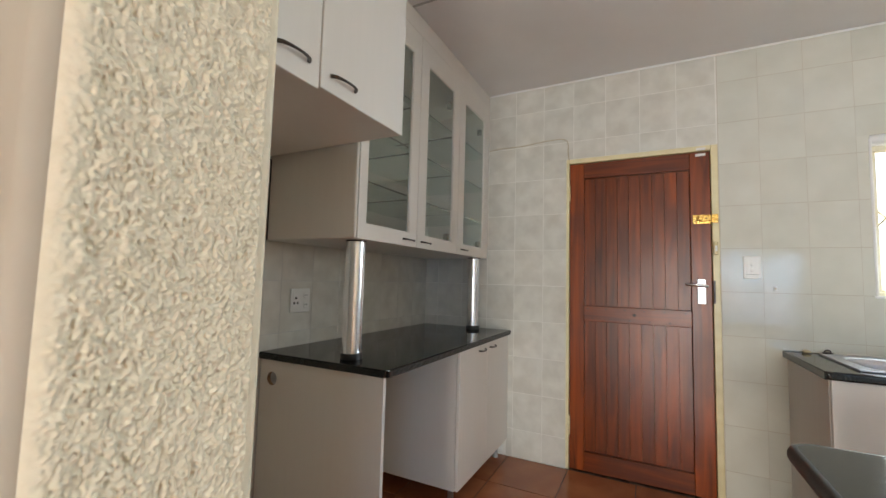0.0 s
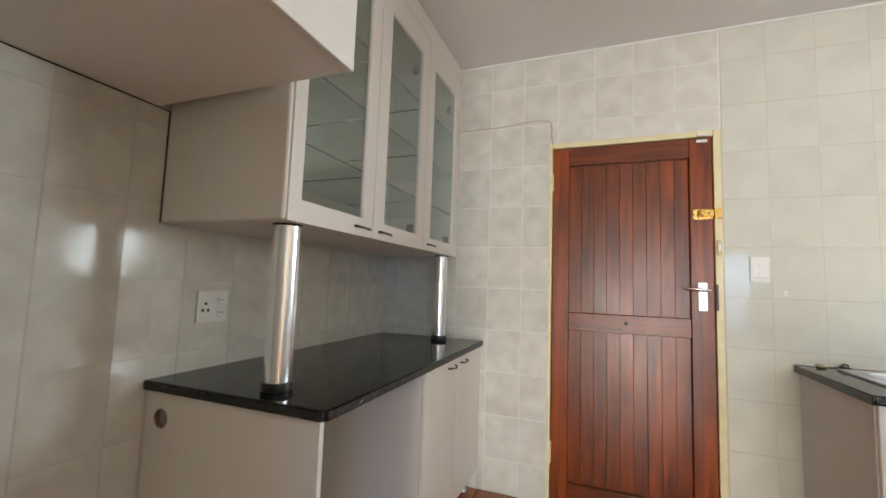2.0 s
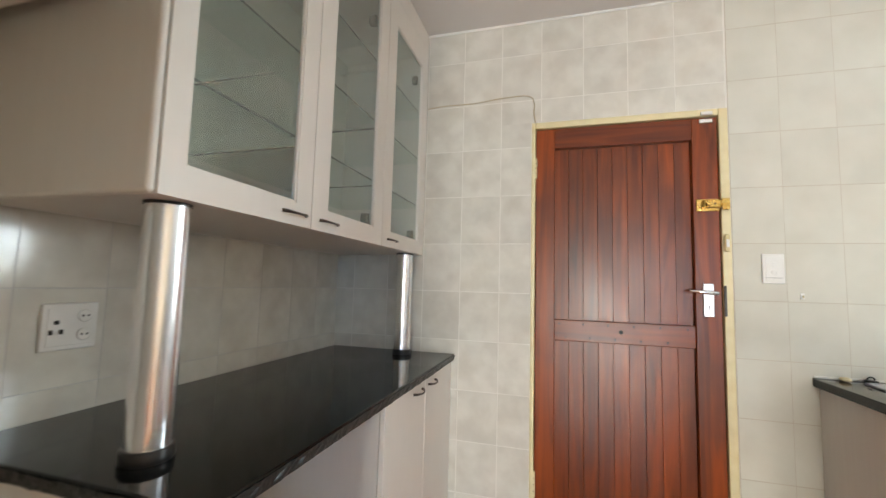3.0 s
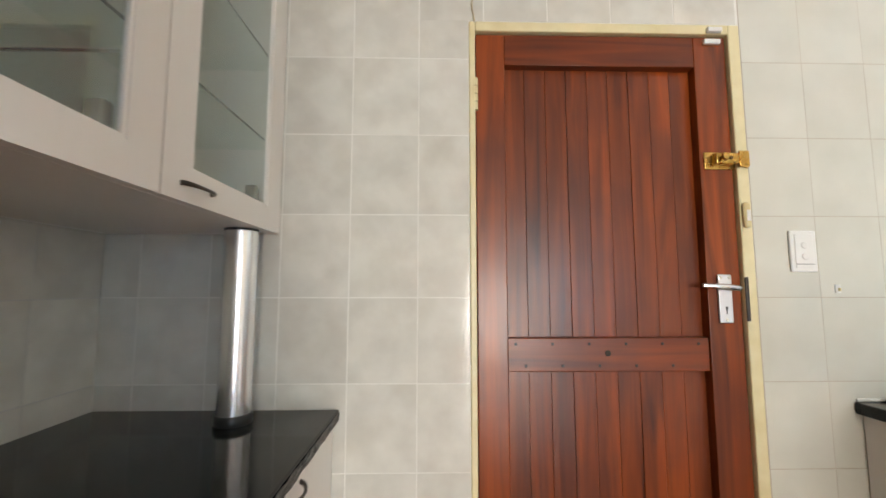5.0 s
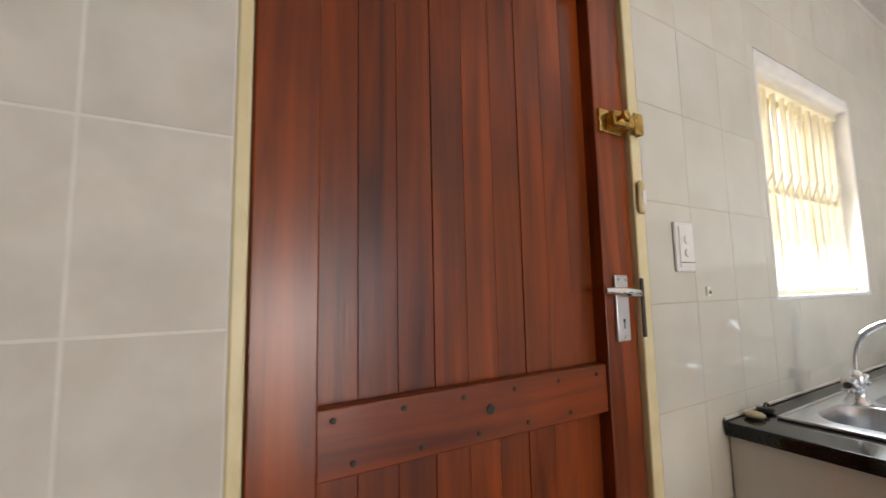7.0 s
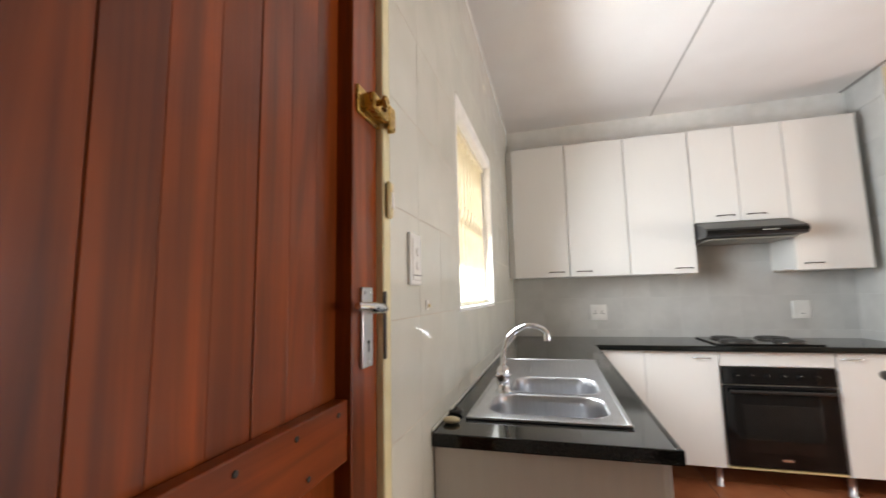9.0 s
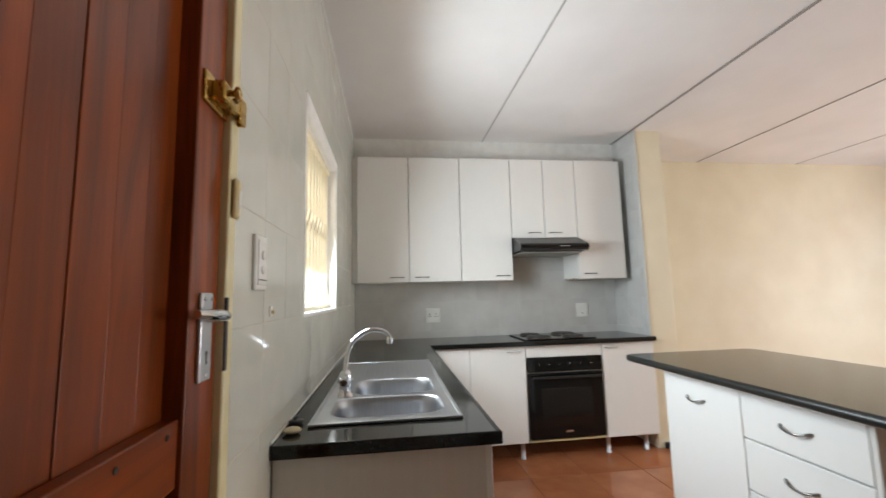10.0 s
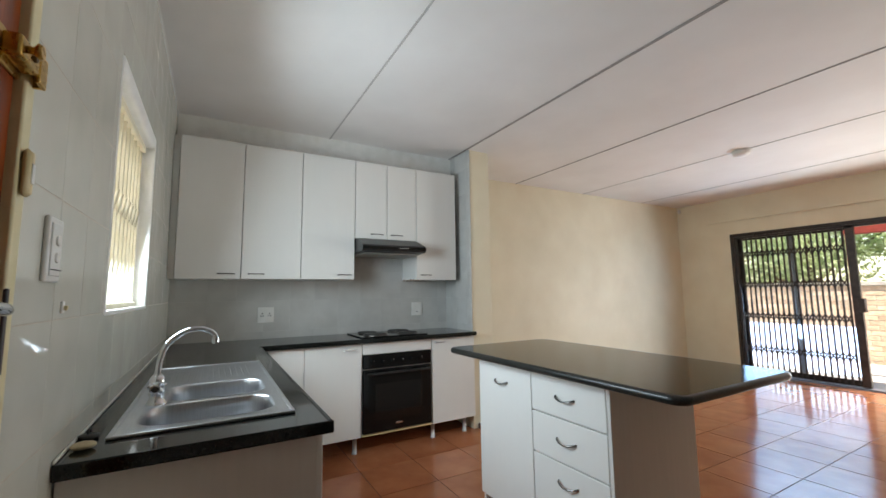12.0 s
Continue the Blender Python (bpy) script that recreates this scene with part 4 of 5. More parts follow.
# wall cupboards over the hob
UX, UZ0, UZ1 = 2.790, 1.358, 2.393
splits = (2.842, 2.426, 2.000, 1.562)
for (b, a), (h0, h1) in zip(zip(splits, splits[1:]), ((2.575, 2.469), (2.371, 2.271), (1.708, 1.589))):
    unit = thing("wall_cupboard", (UX, (a + b) / 2, UZ0), "tall white single-door wall cupboard over the worktop", "wall cupboard", "wall cupboards on the hob wall")
    part("body", box(UX + 0.020, a + 0.001, UZ0 + 0.001, EAST_HOB - 0.004, b - 0.001, UZ1 - 0.001, 0.001), MELAMINE_WHITE, unit)
    d = cupboard_door(unit, (UX, a + 0.003, UZ0, UX + 0.018, b - 0.003, UZ1), MELAMINE_WHITE)
    part("handle", bow((UX, (h0 + h1) / 2, 1.396), (0, 1, 0), (-1, 0, 0), 0.108, 0.022, 0.0038), BRONZE, d, "dark slim bow handle")
unit = thing("wall_cupboard", (UX, 1.27, 1.71), "short white two-door wall cupboard above the cooker hood", "wall cupboard", "wall cupboards on the hob wall")
part("body", box(UX + 0.020, 0.983, 1.711, EAST_HOB - 0.004, 1.560, UZ1 - 0.001, 0.001), MELAMINE_WHITE, unit)
for a, b, hy in ((1.272, 1.559, 1.362), (0.982, 1.268, 1.175)):
    d = cupboard_door(unit, (UX, a + 0.001, 1.712, UX + 0.018, b - 0.001, UZ1), MELAMINE_WHITE)
    part("handle", bow((UX, hy, 1.753), (0, 1, 0), (-1, 0, 0), 0.112, 0.022, 0.0038), BRONZE, d, "dark slim bow handle")
unit = thing("wall_cupboard", (UX, 0.77, UZ0), "white single-door wall cupboard with chipped lower edge beside the pier", "wall cupboard", "wall cupboards on the hob wall")
part("body", box(UX + 0.020, 0.560, UZ0 + 0.001, EAST_HOB - 0.004, 0.979, UZ1 - 0.001, 0.001), MELAMINE_WHITE, unit)
d = cupboard_door(unit, (UX, 0.559, UZ0, UX + 0.018, 0.977, UZ1), MELAMINE_WHITE)
part("handle", bow((UX, 0.881, 1.402), (0, 1, 0), (-1, 0, 0), 0.104, 0.022, 0.0038), BRONZE, d, "dark slim bow handle")
for k, x in enumerate((2.84, 2.90, 2.97, 3.05)):
    part("edge_chip", box(x, 0.9785, UZ0 - 0.0005, x + 0.045, 0.9812, UZ0 + 0.006 + 0.004 * (k % 2), 0.001), CHIPBOARD, unit, "chipped dark lower edge")
part("filler", box(UX + 0.03, 2.844, UZ0, UX + 0.046, NORTH - 0.001, UZ1, 0.001), MELAMINE_WHITE,
     thing("cupboard_filler", (UX, 2.86, UZ0), "narrow white filler strip beside the wall cupboards", "filler strip"))

hood = thing("cooker_hood", (2.80, 1.27, 1.56), "slim black cooker hood under the short cupboard", "cooker hood")
bm = bmesh.new()
profile = [(3.08, 1.709), (UX - 0.004, 1.709), (2.600, 1.640), (2.592, 1.628), (2.592, 1.604), (2.600, 1.590), (2.620, 1.586), (2.80, 1.582), (3.08, 1.575)]
for k, y in enumerate((0.984, 1.557)):
    ring = [bm.verts.new((x, y, z)) for x, z in profile]
    bm.faces.new(ring if k else ring[::-1])
    if k:
        for i in range(len(profile)):
            bm.faces.new((before[i], before[(i + 1) % len(profile)], ring[(i + 1) % len(profile)], ring[i]))
    before = ring
part("canopy", bm, BLACK_PLASTIC, hood)
part("filter", box(2.66, 1.02, 1.568, 3.05, 1.52, 1.580, 0.002), FILTER_GREY, hood, "greasy grey filter mesh")
part("lip", box(2.586, 0.984, 1.604, 2.594, 1.557, 1.628, 0.003), BLACK_ENAMEL, hood)
for k in range(5):
    part("button", box(2.583, 1.224 - 0.018 * k, 1.613, 2.5865, 1.234 - 0.018 * k, 1.619, 0.001), SOCKET_WHITE, hood)


def socket_plate(name, centre, across, out, width, height, label, category, marks):
    """A wall plate with raised rim and its holes or rockers; marks: (u, v, half width, half height, dark)."""
    c, a, o = Vector(centre), Vector(across), Vector(out)
    up = Vector((0, 0, 1))

    def block(u0, v0, d0, u1, v1, d1, bevel):
        corners = [c + a * u + up * v + o * d for u, v, d in ((u0, v0, d0), (u1, v1, d1))]
        return box(*corners[0], *corners[1], bevel)

    ob = thing(name, tuple(c), label, category)
    part("plate", block(-width / 2, -height / 2, 0, width / 2, height / 2, 0.009, 0.004), SOCKET_WHITE, ob)
    part("face", block(-width / 2 + 0.012, -height / 2 + 0.012, 0.008, width / 2 - 0.012, height / 2 - 0.012, 0.0115, 0.002), SOCKET_WHITE, ob)
    for u, v, w, h, dark in marks:
        if dark == "round":
            part("button", disc_on(c + a * u + up * v + o * 0.0105, o, w, 0.004, 20), SOCKET_WHITE, ob)
            continue
        part("socket_hole" if dark else "rocker", block(u - w, v - h, 0.010, u + w, v + h, 0.0150, 0.0015), HOLE_DARK if dark else SOCKET_WHITE, ob)
    return ob


three = [(-0.022, -0.012, 0.004, 0.006, True), (-0.044, -0.012, 0.004, 0.006, True), (-0.033, 0.012, 0.005, 0.005, True)]
socket_plate("power_socket", (WEST, 1.565, 1.092), (0, 1, 0), (1, 0, 0), 0.128, 0.120, "white double power socket on the tiles above the granite", "socket",
             three + [(0.030, 0.026, 0.017, 0, "round"), (0.030, -0.022, 0.017, 0, "round"), (0.024, 0.026, 0.003, 0.003, True), (0.037, 0.026, 0.003, 0.003, True),
                      (0.024, -0.022, 0.003, 0.003, True), (0.037, -0.022, 0.003, 0.003, True)])
socket_plate("power_socket", (EAST_HOB, 2.210, 1.074), (0, -1, 0), (-1, 0, 0), 0.126, 0.126, "white double power socket on the grey splashback", "socket",
             [(-0.036, -0.008, 0.004, 0.004, True), (-0.020, -0.008, 0.004, 0.004, True), (-0.028, 0.012, 0.004, 0.005, True), (0.020, -0.008, 0.004, 0.004, True),
              (0.036, -0.008, 0.004, 0.004, True), (0.028, 0.012, 0.004, 0.005, True), (-0.028, 0.036, 0.010, 0.006, False), (0.028, 0.036, 0.010, 0.006, False)])
socket_plate("isolator_switch", (EAST_HOB, 0.825, 1.083), (0, -1, 0), (-1, 0, 0), 0.115, 0.128, "white cooker isolator switch on the grey splashback", "switch",
             [(0, 0.0, 0.018, 0.012, False), (0.0, -0.028, 0.010, 0.002, True)])
socket_plate("light_switch", (0.512, NORTH, 1.331), (1, 0, 0), (0, -1, 0), 0.082, 0.128, "white two-button light switch plate beside the door", "switch",
             [(0.0, 0.018, 0.0105, 0, "round"), (0.0, -0.016, 0.0105, 0, "round"), (0.0, -0.040, 0.028, 0.0008, True)])
hook = thing("wall_clip", (0.614, NORTH, 1.215), "tiny white plastic clip stuck on the tiles", "clip")
part("clip", box(0.606, NORTH - 0.005, 1.203, 0.622, NORTH, 1.229, 0.002), SOCKET_WHITE, hook)
part("peg", box(0.612, NORTH - 0.012, 1.209, 0.617, NORTH - 0.004, 1.219, 0.002), PLASTIC_CREAM, hook)

# beige filled crack that runs from the cupboard to the door frame
bm = tube([(-1.08 + 0.5 * s + (0.03 if s > 0.9 else 0), NORTH - 0.001, 2.196 + 0.022 * s + 0.004 * math.sin(9 * s)) for s in [k / 14 for k in range(15)]]
          + [(-0.528, NORTH - 0.001, 2.214), (-0.508, NORTH - 0.001, 2.200), (-0.500, NORTH - 0.001, 2.165), (-0.503, NORTH - 0.001, 2.120), (-0.495, NORTH - 0.001, 2.068)], 0.0032, 6)
tagged(part("filled_crack", bm, CABLE, None, "thin brown filled crack across the tiles above the door"), category="crack")

# ---- sink, tap and what lies by it ----
sink = thing("kitchen_sink", (1.31, 2.59, WZ), "stainless steel double-bowl sink with a ribbed drainer", "sink")
sx_0, sx_1, sy_0, sy_1 = 0.775, 1.862, 2.372, 2.812
SZ = WZ + 0.006
bowls = ((0.826, 2.412, 1.068, 2.766), (1.104, 2.412, 1.384, 2.724))
bm = bmesh.new()
for u0, v0, u1, v1 in cut((sx_0, sy_0, sx_1, sy_1), [(a - 0.004, b - 0.004, c + 0.004, e + 0.004) for a, b, c, e in bowls]):
    box(u0, v0, WZ + 0.001, u1, v1, SZ, bm=bm)
part("deck", bm, SINK_STEEL, sink)
bm = bmesh.new()
for b in ((sx_0 - 0.006, sy_0 - 0.006, sx_1 + 0.006, sy_0 + 0.006), (sx_0 - 0.006, sy_1 - 0.006, sx_1 + 0.006, sy_1 + 0.006),
          (sx_0 - 0.006, sy_0, sx_0 + 0.006, sy_1), (sx_1 - 0.006, sy_0, sx_1 + 0.006, sy_1)):
    box(b[0], b[1], WZ, b[2], b[3], SZ + 0.003, 0.003, bm=bm, steps=3)
part("rolled_rim", bm, SINK_STEEL, sink)
for a, b, c, e in bowls:
    bm = bmesh.new()
    rings = []
    for inset, z, r in ((-0.008, SZ + 0.0015, 0.075), (-0.002, SZ + 0.0005, 0.073), (0.002, SZ - 0.005, 0.071), (0.005, SZ - 0.03, 0.070), (0.010, SZ - 0.125, 0.065), (0.020, SZ - 0.148, 0.058), (0.045, SZ - 0.156, 0.035)):
        rings.append([bm.verts.new((x, y, z)) for x, y in rounded(a + inset, b + inset, c - inset, e - inset, r, 8)])
    n = len(rings[0])
    for p, q in zip(rings, rings[1:]):
        for i in range(n):
            bm.faces.new((p[i], p[(i + 1) % n], q[(i + 1) % n], q[i])).smooth = True
    bm.faces.new(rings[-1])
    # corners between the rounded bowl and its square cut-out
    outer = [bm.verts.new((x, y, SZ + 0.0010)) for x, y in rounded(a - 0.010, b - 0.010, c + 0.010, e + 0.010, 0.004, 8)]
    for i in range(n):
        bm.faces.new((rings[0][i], rings[0][(i + 1) % n], outer[(i + 1) % n], outer[i])).smooth = True
    bowl = part("bowl", bm, SINK_STEEL, sink, "deep stainless bowl")
    part("waste", turned((a + c) / 2, (b + e) / 2, [(0.040, SZ - 0.1545), (0.040, SZ - 0.151), (0.030, SZ - 0.150), (0.028, SZ - 0.153)], 24), CHROME, bowl)
bm = bmesh.new()
for k in range(14):
    y = 2.440 + 0.0235 * k
    tube([(1.440, y, SZ - 0.0035), (1.480, y, SZ - 0.001), (1.760, y, SZ - 0.001), (1.800, y, SZ - 0.0035)], 0.0026, 8, bm)
part("drainer_ribs", bm, SINK_STEEL, sink, "pressed drainer ribs")

tap = thing("mixer_tap", (1.095, 2.745, SZ), "chrome swan-neck mixer tap with a cross knob", "tap")
tx, ty = 1.095, 2.746
part("base", turned(tx, ty, [(0.030, SZ), (0.030, SZ + 0.006), (0.022, SZ + 0.014), (0.018, SZ + 0.035), (0.021, SZ + 0.040), (0.023, SZ + 0.075), (0.019, SZ + 0.088), (0.013, SZ + 0.094)], 24), CHROME, tap)
line = [(tx, ty, SZ + 0.09), (tx + 0.002, ty - 0.004, SZ + 0.14), (tx + 0.006, ty - 0.018, SZ + 0.185), (tx + 0.012, ty - 0.045, SZ + 0.214), (tx + 0.018, ty - 0.080, SZ + 0.233),
        (tx + 0.023, ty - 0.115, SZ + 0.236), (tx + 0.027, ty - 0.145, SZ + 0.226), (tx + 0.029, ty - 0.160, SZ + 0.210), (tx + 0.029, ty - 0.163, SZ + 0.200)]
part("spout", tube(eased(line), 0.0092, 16), CHROME, tap)
part("aerator", tube([(tx + 0.029, ty - 0.163, SZ + 0.202), (tx + 0.029, ty - 0.163, SZ + 0.182)], 0.0120, 18), CHROME, tap)
for s in (-1, 1):
    bm = tube([(tx + s * 0.015, ty, SZ + 0.058), (tx + s * 0.040, ty, SZ + 0.058)], 0.012, 16)
    knob = part("tap_knob", bm, CHROME, tap)
    bm = bmesh.new()
    for k in range(4):
        a = k * math.pi / 2 + 0.5
        tube([(tx + s * 0.048, ty, SZ + 0.058), (tx + s * 0.048, ty + 0.022 * math.cos(a), SZ + 0.058 + 0.022 * math.sin(a))], [0.011, 0.009], 10, bm)
    tube([(tx + s * 0.036, ty, SZ + 0.058), (tx + s * 0.060, ty, SZ + 0.058)], [0.016, 0.014], 16, bm)
    part("cross_grip", bm, CHROME, knob)
part("dark_button", tube([(tx - 0.060, ty, SZ + 0.058), (tx - 0.0625, ty, SZ + 0.058)], 0.009, 14), HOLE_DARK, tap)

soap = thing("soap_bar", (0.728, 2.855, WZ), "worn beige soap bar on the worktop", "soap")
bm = bmesh.new()
bmesh.ops.create_icosphere(bm, subdivisions=3, radius=1)
for v in bm.verts:
    v.co = Vector((0.728 + v.co.x * 0.018, 2.850 + v.co.y * 0.025, WZ + 0.009 + v.co.z * 0.009 + 0.002 * noise.noise(v.co * 2)))
for f in bm.faces:
    f.smooth = True
part("bar", bm, SPONGE, soap)
plug = thing("sink_plug", (0.815, 2.858, WZ), "black rubber sink plug lying on the worktop", "plug")
part("plug", turned(0.815, 2.858, [(0.019, WZ), (0.022, WZ + 0.010), (0.016, WZ + 0.012), (0.012, WZ + 0.013)], 20), BLACK_PLASTIC, plug)
part("pull_ring", tube([(0.815 + 0.012 * math.cos(a), 2.858, WZ + 0.014 + 0.010 * math.sin(a)) for a in [k * math.pi / 10 for k in range(11)]], 0.003, 8), BLACK_PLASTIC, plug)

# ---- island ----
island_top = thing("island_worktop", (1.0, 0.82, 0.846), "dark speckled worktop with rounded corners on the island", "worktop")
part("top", slab(rounded(0.268, 0.418, 1.782, 1.220, 0.042, 8), WZ - 0.034, WZ, 0), GRANITE, island_top)
bm = bmesh.new()
rings = [[bm.verts.new((x, y, z)) for x, y in rounded(0.250 + i, 0.400 + i, 1.800 - i, 1.238 - i, 0.060 - i, 8)]
         for i, z in ((0.019, WZ), (0.010, WZ - 0.0005), (0.004, WZ - 0.004), (0.0, WZ - 0.012), (0.0, WZ - 0.022), (0.004, WZ - 0.030), (0.010, WZ - 0.0335), (0.019, WZ - 0.034))]
for p, q in zip(rings, rings[1:]):
    for i in range(len(p)):
        bm.faces.new((p[i], p[(i + 1) % len(p)], q[(i + 1) % len(p)], q[i])).smooth = True
part("rounded_edge", bm, GRANITE_SIDE, island_top, "glossy rounded worktop edge")
island = thing("island_cupboard", (1.1, 0.84, 0), "white island unit with one door and three drawers", "island")
part("body", box(0.640, 0.545, 0.045, 1.560, 1.118, 0.845, 0.001), MELAMINE_WHITE, island)
part("end_panel", box(0.620, 0.540, 0.0, 0.638, 1.140, 0.845, 0.001), PANEL_GREY, island, "grey off-white end panel")
part("end_panel", box(1.562, 0.540, 0.0, 1.580, 1.118, 0.845, 0.001), MELAMINE_WHITE, island)
part("back_panel", box(0.640, 0.526, 0.0, 1.578, 0.544, 0.845, 0.001), MELAMINE_WHITE, island)
d = cupboard_door(island, (1.107, 1.120, 0.050, 1.576, 1.140, 0.842), MELAMINE_WHITE)
part("handle", bow((1.356, 1.140, 0.730), (1, 0, 0), (0, 1, 0), 0.112, 0.026, 0.0045, -0.012), HANDLE_STEEL, d, "dark nickel bow handle")
for z0, z1, hz_ in ((0.638, 0.842, 0.735), (0.436, 0.632, 0.540), (0.050, 0.430, 0.350)):
    d = part("drawer", box(0.642, 1.120, z0, 1.102, 1.140, z1, 0.003), MELAMINE_WHITE, island)
    part("handle", bow((0.873, 1.140, hz_), (1, 0, 0), (0, 1, 0), 0.118, 0.026, 0.0045, -0.012), HANDLE_STEEL, d, "dark nickel bow handle")
part("plinth", box(0.66, 0.56, 0.0, 1.55, 1.09, 0.045), BLACK_PLASTIC, island)

stopper = thing("door_stop", (2.640, 0.40, 0), "small black rubber stop at the foot of the pier", "door stop")
part("block", box(2.628, 0.380, 0.0, 2.654, 0.430, 0.045, 0.006), BLACK_PLASTIC, stopper)

# ---- ceiling fixtures ----
smoke = thing("smoke_detector", (1.40, -1.99, TOP), "round white smoke detector on the ceiling", "smoke detector")
part("base", turned(1.40, -1.99, [(0.082, TOP), (0.082, TOP - 0.014), (0.076, TOP - 0.017)], 28), PANEL_GREY, smoke, "grey shadowed mounting base")
part("cover", turned(1.40, -1.99, [(0.078, TOP - 0.017), (0.076, TOP - 0.040), (0.058, TOP - 0.056), (0.016, TOP - 0.061)], 28), SOCKET_WHITE, smoke)
rose = thing("ceiling_rose", (0.86, 1.66, TOP), "small round white ceiling lamp rose", "ceiling lamp")
part("cup", turned(0.86, 1.66, [(0.050, TOP), (0.050, TOP - 0.010), (0.038, TOP - 0.022), (0.020, TOP - 0.028)], 28), SOCKET_WHITE, rose)
part("lampholder", turned(0.86, 1.66, [(0.018, TOP - 0.026), (0.018, TOP - 0.060), (0.015, TOP - 0.064)], 20), SOCKET_WHITE, rose)
sensor = thing("alarm_sensor", (3.37, SOUTH, 2.53), "small white alarm sensor high in the corner", "sensor")
part("housing", box(3.352, SOUTH, 2.520, 3.392, SOUTH + 0.035, 2.580, 0.010, steps=3), PANEL_GREY, sensor)
part("lens", box(3.357, SOUTH + 0.033, 2.530, 3.387, SOUTH + 0.040, 2.555, 0.005), MELAMINE_WHITE, sensor)

# Unseen slab, added so its eaves block direct sun at the kitchen window.
bm = box(-3.3, SOUTH - 0.28, 2.83, 4.0, NORTH + 0.55, 2.95, 0.01)
tagged(part("roof", bm, PAVING, None, "unseen flat roof slab with eaves added to keep off the sun"), category="roof", kind="structure")

# ---- outside: ground, patio, brick wall, beam, trees ----
tagged(part("ground", box(-400, -400, -0.40, 400, 400, -0.16), EARTH, None, "bare garden ground with thin grass"), category="ground", kind="structure")
tagged(part("pavement", box(-4, -7.4, -0.158, 7, SOUTH - 0.23, -0.04), PAVING, None, "sunlit pale concrete patio"), category="pavement", kind="structure")
tagged(part("pavement", box(-4, NORTH + 0.23, -0.158, 7, 6.0, -0.05), YARD, None, "sunlit concrete yard behind the kitchen"), category="pavement", kind="structure")
pergola = thing("pergola", (1.5, -5.34, 0), "red painted steel patio beam on posts", "pergola")
part("beam", box(-1.5, -5.40, 1.985, 1.66, -5.28, 2.165, 0.01), RED_BEAM, pergola)
for x in (-1.4, 1.545):
    part("post", box(x, -5.39, -0.05, x + 0.085, -5.30, 1.985, 0.008), RED_BEAM, pergola)


def tree(at, height, spread, seed):
    """A trunk with limbs and a ragged crown of leaf clumps."""
    rng = random.Random(seed)
    ob = thing("tree", at, "leafy green garden tree beyond the brick wall", "tree", "trees beyond the patio")
    x, y, z = at
    bm = tube([(x + 0.05 * math.sin(k), y + 0.05 * math.cos(k * 1.3), z + height * 0.62 * k / 6) for k in range(7)], [0.16 - 0.017 * k for k in range(7)], 10)
    tips = []
    for k in range(11):
        a = rng.uniform(0, math.tau)
        start = Vector((x, y, z + height * rng.uniform(0.28, 0.6)))
        tip = start + Vector((math.cos(a) * spread * rng.uniform(0.5, 0.95), math.sin(a) * spread * rng.uniform(0.5, 0.95), height * rng.uniform(0.08, 0.36)))
        tube([start, start.lerp(tip, 0.5) + Vector((0, 0, 0.12)), tip], [0.055, 0.035, 0.012], 7, bm)
        tips += [tip, start.lerp(tip, 0.6)]
    part("trunk", bm, BARK, ob)
    verts, faces = [], []
    for tip in tips:
        for _ in range(6):
            c = tip + Vector([rng.gauss(0, 0.42 * spread / 2) for _ in range(3)])
            for _ in range(120):
                p = c + Vector([rng.gauss(0, 0.20) for _ in range(3)])
                q = Euler([rng.uniform(0, math.tau) for _ in range(3)]).to_matrix()
                s = rng.uniform(0.035, 0.065)
                n = len(verts)
                verts += [p + q @ Vector(v) * s for v in ((-1, 0, 0), (0, -0.5, 0.1), (1.1, 0, 0), (0, 0.5, 0.1))]
                faces.append((n, n + 1, n + 2, n + 3))
    data = bpy.data.meshes.new("crown")
    data.from_pydata([v - Vector(at) for v in verts], [], faces)
    data.materials.append(LEAF)
    crown = new("crown", data)
    crown.parent = ob
    return ob


for at, h_, s_, seed in (((0.4, -9.6, -0.16), 4.6, 1.9, 1), ((3.4, -9.2, -0.16), 4.2, 1.9, 2), ((6.2, -10.4, -0.16), 5.2, 2.2, 3), ((2.0, -12.2, -0.16), 6.2, 2.6, 4), ((8.6, -12.8, -0.16), 6.4, 2.6, 5), ((-3.0, -12.4, -0.16), 5.6, 2.4, 6)):
    tree(at, h_, s_, seed)

# ---- pieces: bricks, wall tiles, floor tiles ----
SHARED = {}


def piece_mesh(name, du, dv, depth, chamfer, material):
    """A flat piece in its own plane (u, v), its face at w = 0 and its body behind; alike pieces share one mesh."""
    key = (name, material.name, round(du, 4), round(dv, 4))
    if key not in SHARED:
        bm = bmesh.new()
        rings = []
        for inset, w in ((0, -depth), (0, -chamfer), (chamfer, 0)):
            rings.append([bm.verts.new((u * (du / 2 - inset), v * (dv / 2 - inset), w)) for u, v in ((-1, -1), (1, -1), (1, 1), (-1, 1))])
        for a, b in zip(rings, rings[1:]):
            for i in range(4):
                bm.faces.new((a[i], a[(i + 1) % 4], b[(i + 1) % 4], b[i]))
        bm.faces.new(rings[-1])
        data = bpy.data.meshes.new(name)
        bm.to_mesh(data)
        bm.free()
        data.materials.append(material)
        SHARED[key] = data
    return SHARED[key]


def lay(name, parent, place, turn, du, dv, depth, chamfer, material):
    ob = new(name, piece_mesh(name, du, dv, depth, chamfer, material))
    ob.parent = parent
    ob.matrix_basis = Matrix.Translation(place) @ turn


FACE_SOUTH = pose(0, 0, 0, 90, 0, 0)
FACE_EAST = pose(0, 0, 0, 90, 0, 90)
FACE_WEST = pose(0, 0, 0, 90, 0, -90)
FACE_NORTH = pose(0, 0, 0, 90, 0, 180)
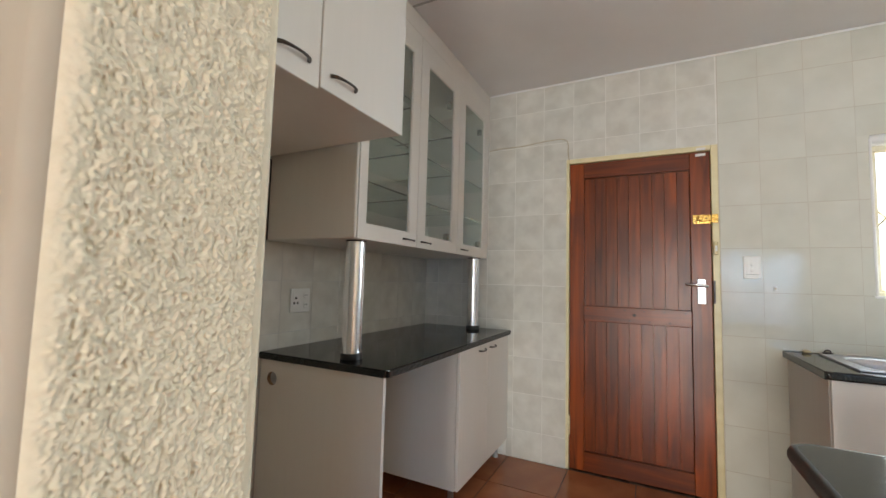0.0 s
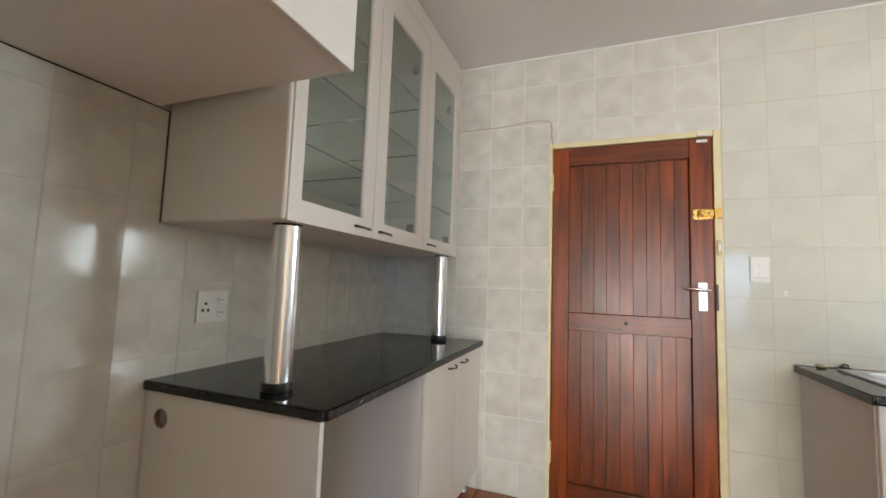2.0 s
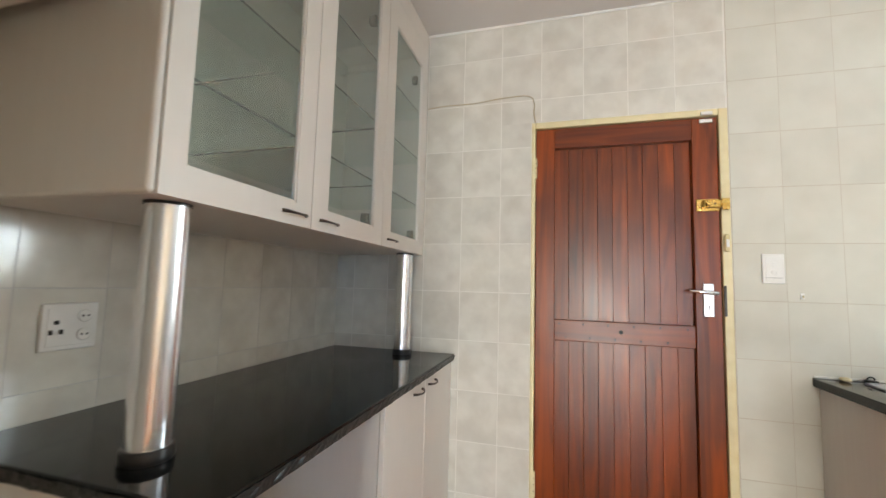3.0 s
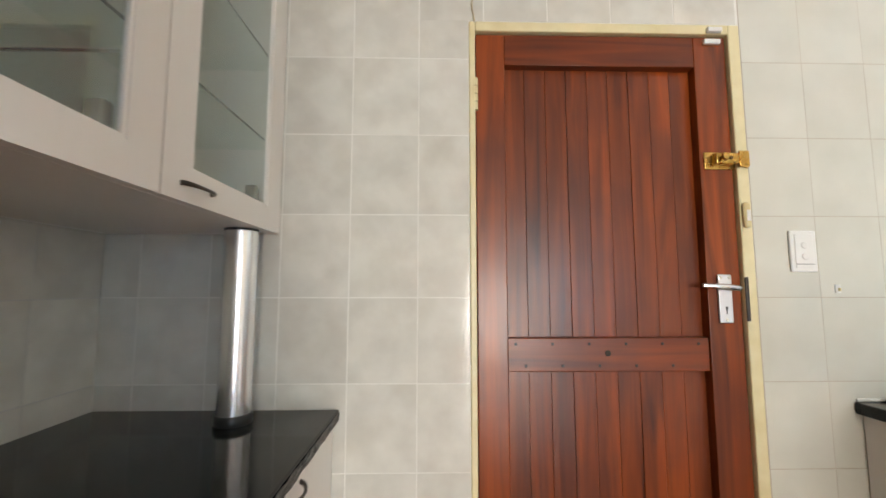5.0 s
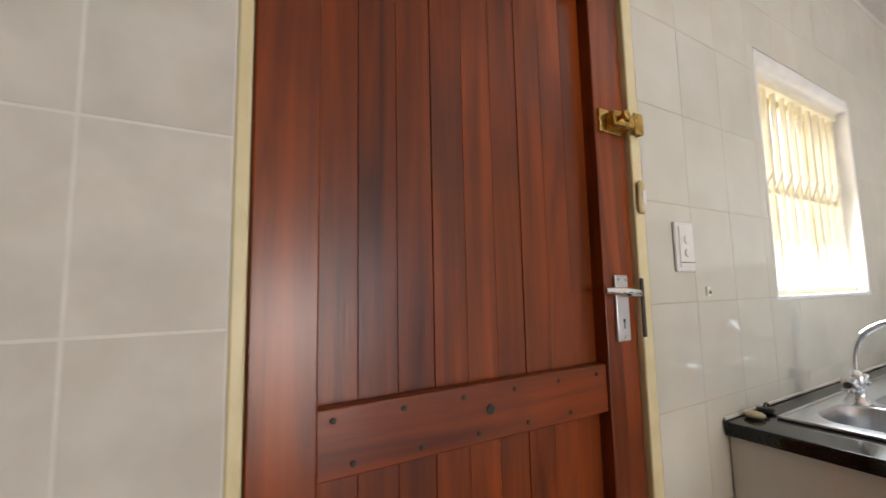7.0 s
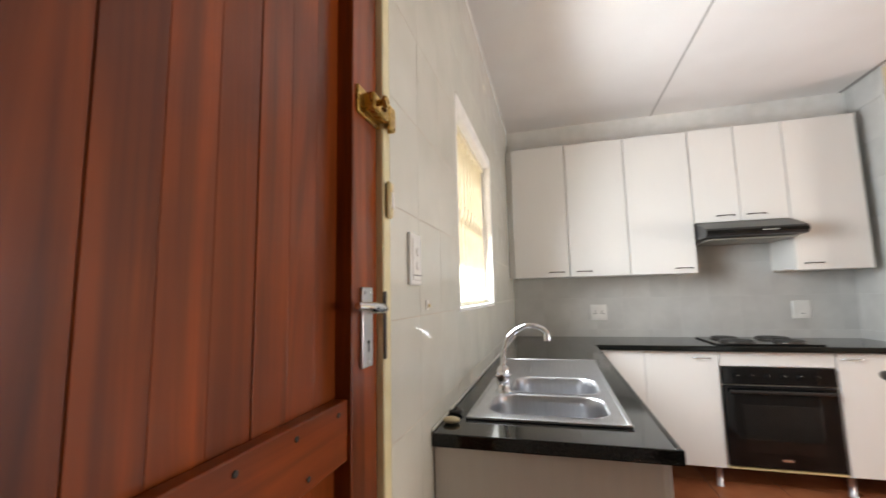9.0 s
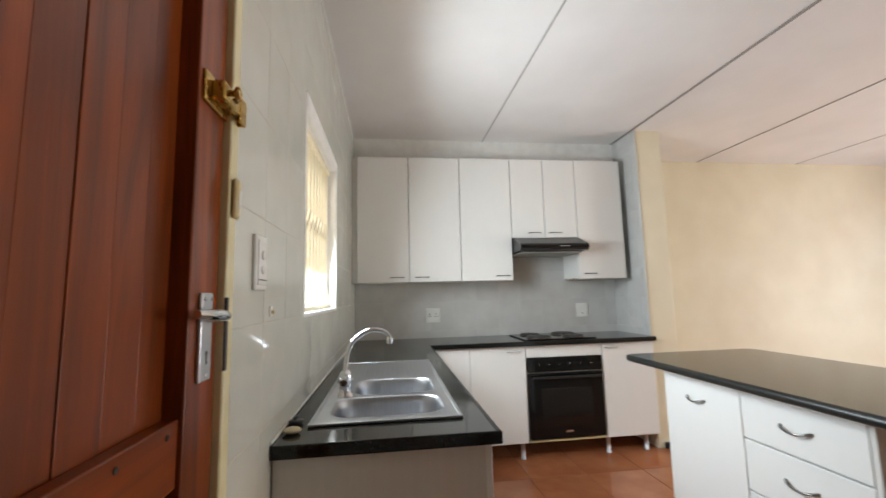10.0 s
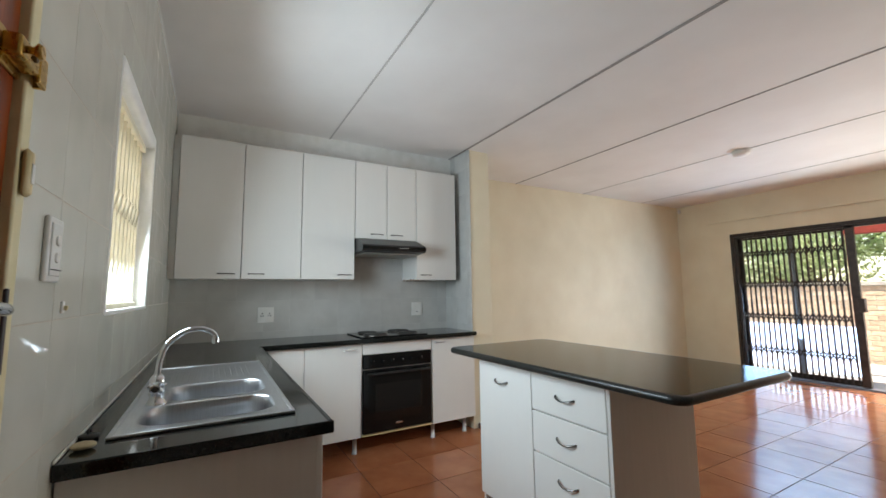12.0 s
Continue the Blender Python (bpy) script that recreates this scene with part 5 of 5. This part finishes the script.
rng = random.Random(5)


def tile_wall(parent, areas, u_line, v_line, pu, pv, gap, put, turn, material, tight=1.0):
    for u0, v0, u1, v1, holes in areas:
        i0, i1 = math.floor((u0 - u_line) / pu), math.ceil((u1 - u_line) / pu)
        j0, j1 = math.floor((v0 - v_line) / pv), math.ceil((v1 - v_line) / pv)
        for i in range(i0, i1):
            for j in range(j0, j1):
                a, b = max(u0, u_line + i * pu + gap * tight / 2), max(v0, v_line + j * pv + gap / 2)
                c, d = min(u1, u_line + (i + 1) * pu - gap * tight / 2), min(v1, v_line + (j + 1) * pv - gap / 2)
                if c - a < 0.006 or d - b < 0.006:
                    continue
                for r in cut((a, b, c, d), holes):
                    tilt = pose(0, 0, 0, rng.gauss(0, 0.06), rng.gauss(0, 0.06), 0)
                    lay("tile", parent, put((r[0] + r[2]) / 2, (r[1] + r[3]) / 2), turn @ tilt, r[2] - r[0], r[3] - r[1], 0.004, 0.0003, material)


bm = bmesh.new()
for r in cut((DOOR[2] + 0.001, 0.0, EAST_HOB - 0.001, TOP - 0.010), [WINDOW]):
    box(r[0], NORTH + 0.0004, r[1], r[2], NORTH + 0.003, r[3], bm=bm)
part("joint_bed", bm, GROUT_TAN, wall_north)
tile_wall(wall_north, [(DOOR[2] + 0.004, 0.0, EAST_HOB - 0.001, TOP - 0.010, [WINDOW])],
          0.357, 1.190, 0.2055, 0.2505, 0.0024, lambda u, v: (u, NORTH, v), FACE_SOUTH, PLAIN_TILE, 0.5)
tile_wall(wall_north, [(WEST, 0.0, DOOR[2] + 0.002, TOP - 0.010, [(DOOR[0] - 0.002, -1, DOOR[2] + 0.002, DOOR[3] + 0.003), (-1.6, 1.4, -1.09, 3.0), (-1.6, 0.0, -0.92, 0.86)])],
          0.357, 1.190, 0.2055, 0.2505, 0.0042, lambda u, v: (u, NORTH, v), FACE_SOUTH, WALL_TILE)
tile_wall(wall_west, [(0.43, 0.0, 1.345, 1.770, []), (1.345, 0.80, NORTH, 1.385, [])], NORTH, 1.190, 0.2055, 0.2505, 0.0028, lambda u, v: (WEST, u, v), FACE_EAST, WALL_TILE)
tile_wall(wall_hob, [(0.477, 0.80, NORTH, 1.72, [])], NORTH - 0.04, 1.190, 0.2055, 0.2505, 0.003, lambda u, v: (EAST_HOB, u, v), FACE_WEST, SPLASH_TILE)
bm = box(2.64, 0.4775, 0.80, EAST_HOB, 0.4795, TOP)
side = tagged(part("alcove_side", bm, GROUT_GREY, None, "grey tiled side of the hob alcove"), category="wall", kind="structure")
tile_wall(side, [(2.66, 0.84, EAST_HOB, TOP - 0.002, [])], EAST_HOB, 1.190, 0.2055, 0.2505, 0.003, lambda u, v: (u, 0.4835, v), FACE_NORTH, SPLASH_TILE)
tile_wall(floor, [(-2.67, SOUTH, EAST, NORTH, [])], 1.120, 1.245, 0.404, 0.408, 0.006, lambda u, v: (u, v, 0.0), Matrix.Identity(4), FLOOR_TILE)

BWY = -7.0
brick_wall = tagged(part("garden_wall", box(-4.0, BWY - 0.10, -0.158, 7.0, BWY - 0.006, 1.262), MORTAR, None, "sunlit tan face-brick garden wall"), category="wall", kind="structure")
bm = bmesh.new()
count = 0
for j in range(17):
    z = -0.15 + 0.0835 * j
    for i in range(48):
        x = -4.0 + 0.2325 * i + (0.116 if j % 2 else 0)
        if x > 6.77:
            continue
        proud = rng.uniform(0, 0.006)
        if 1.2 < x < 5.2 and count < 300 and z > -0.1:
            count += 1
            lay("brick", brick_wall, (x + 0.111, BWY + proud, z + 0.0365), FACE_NORTH, 0.222, 0.073, 0.05, 0.004, BRICK)
        else:
            box(x, BWY - 0.05, z, x + 0.222, BWY + proud, z + 0.073, bm=bm)
tagged(part("bricks_beyond", bm, BRICK_JOINED, brick_wall), kind="stuff")
coping = part("coping", box(-4.0, BWY - 0.13, 1.262, 7.0, BWY + 0.03, 1.33, 0.008), PAVING, brick_wall)
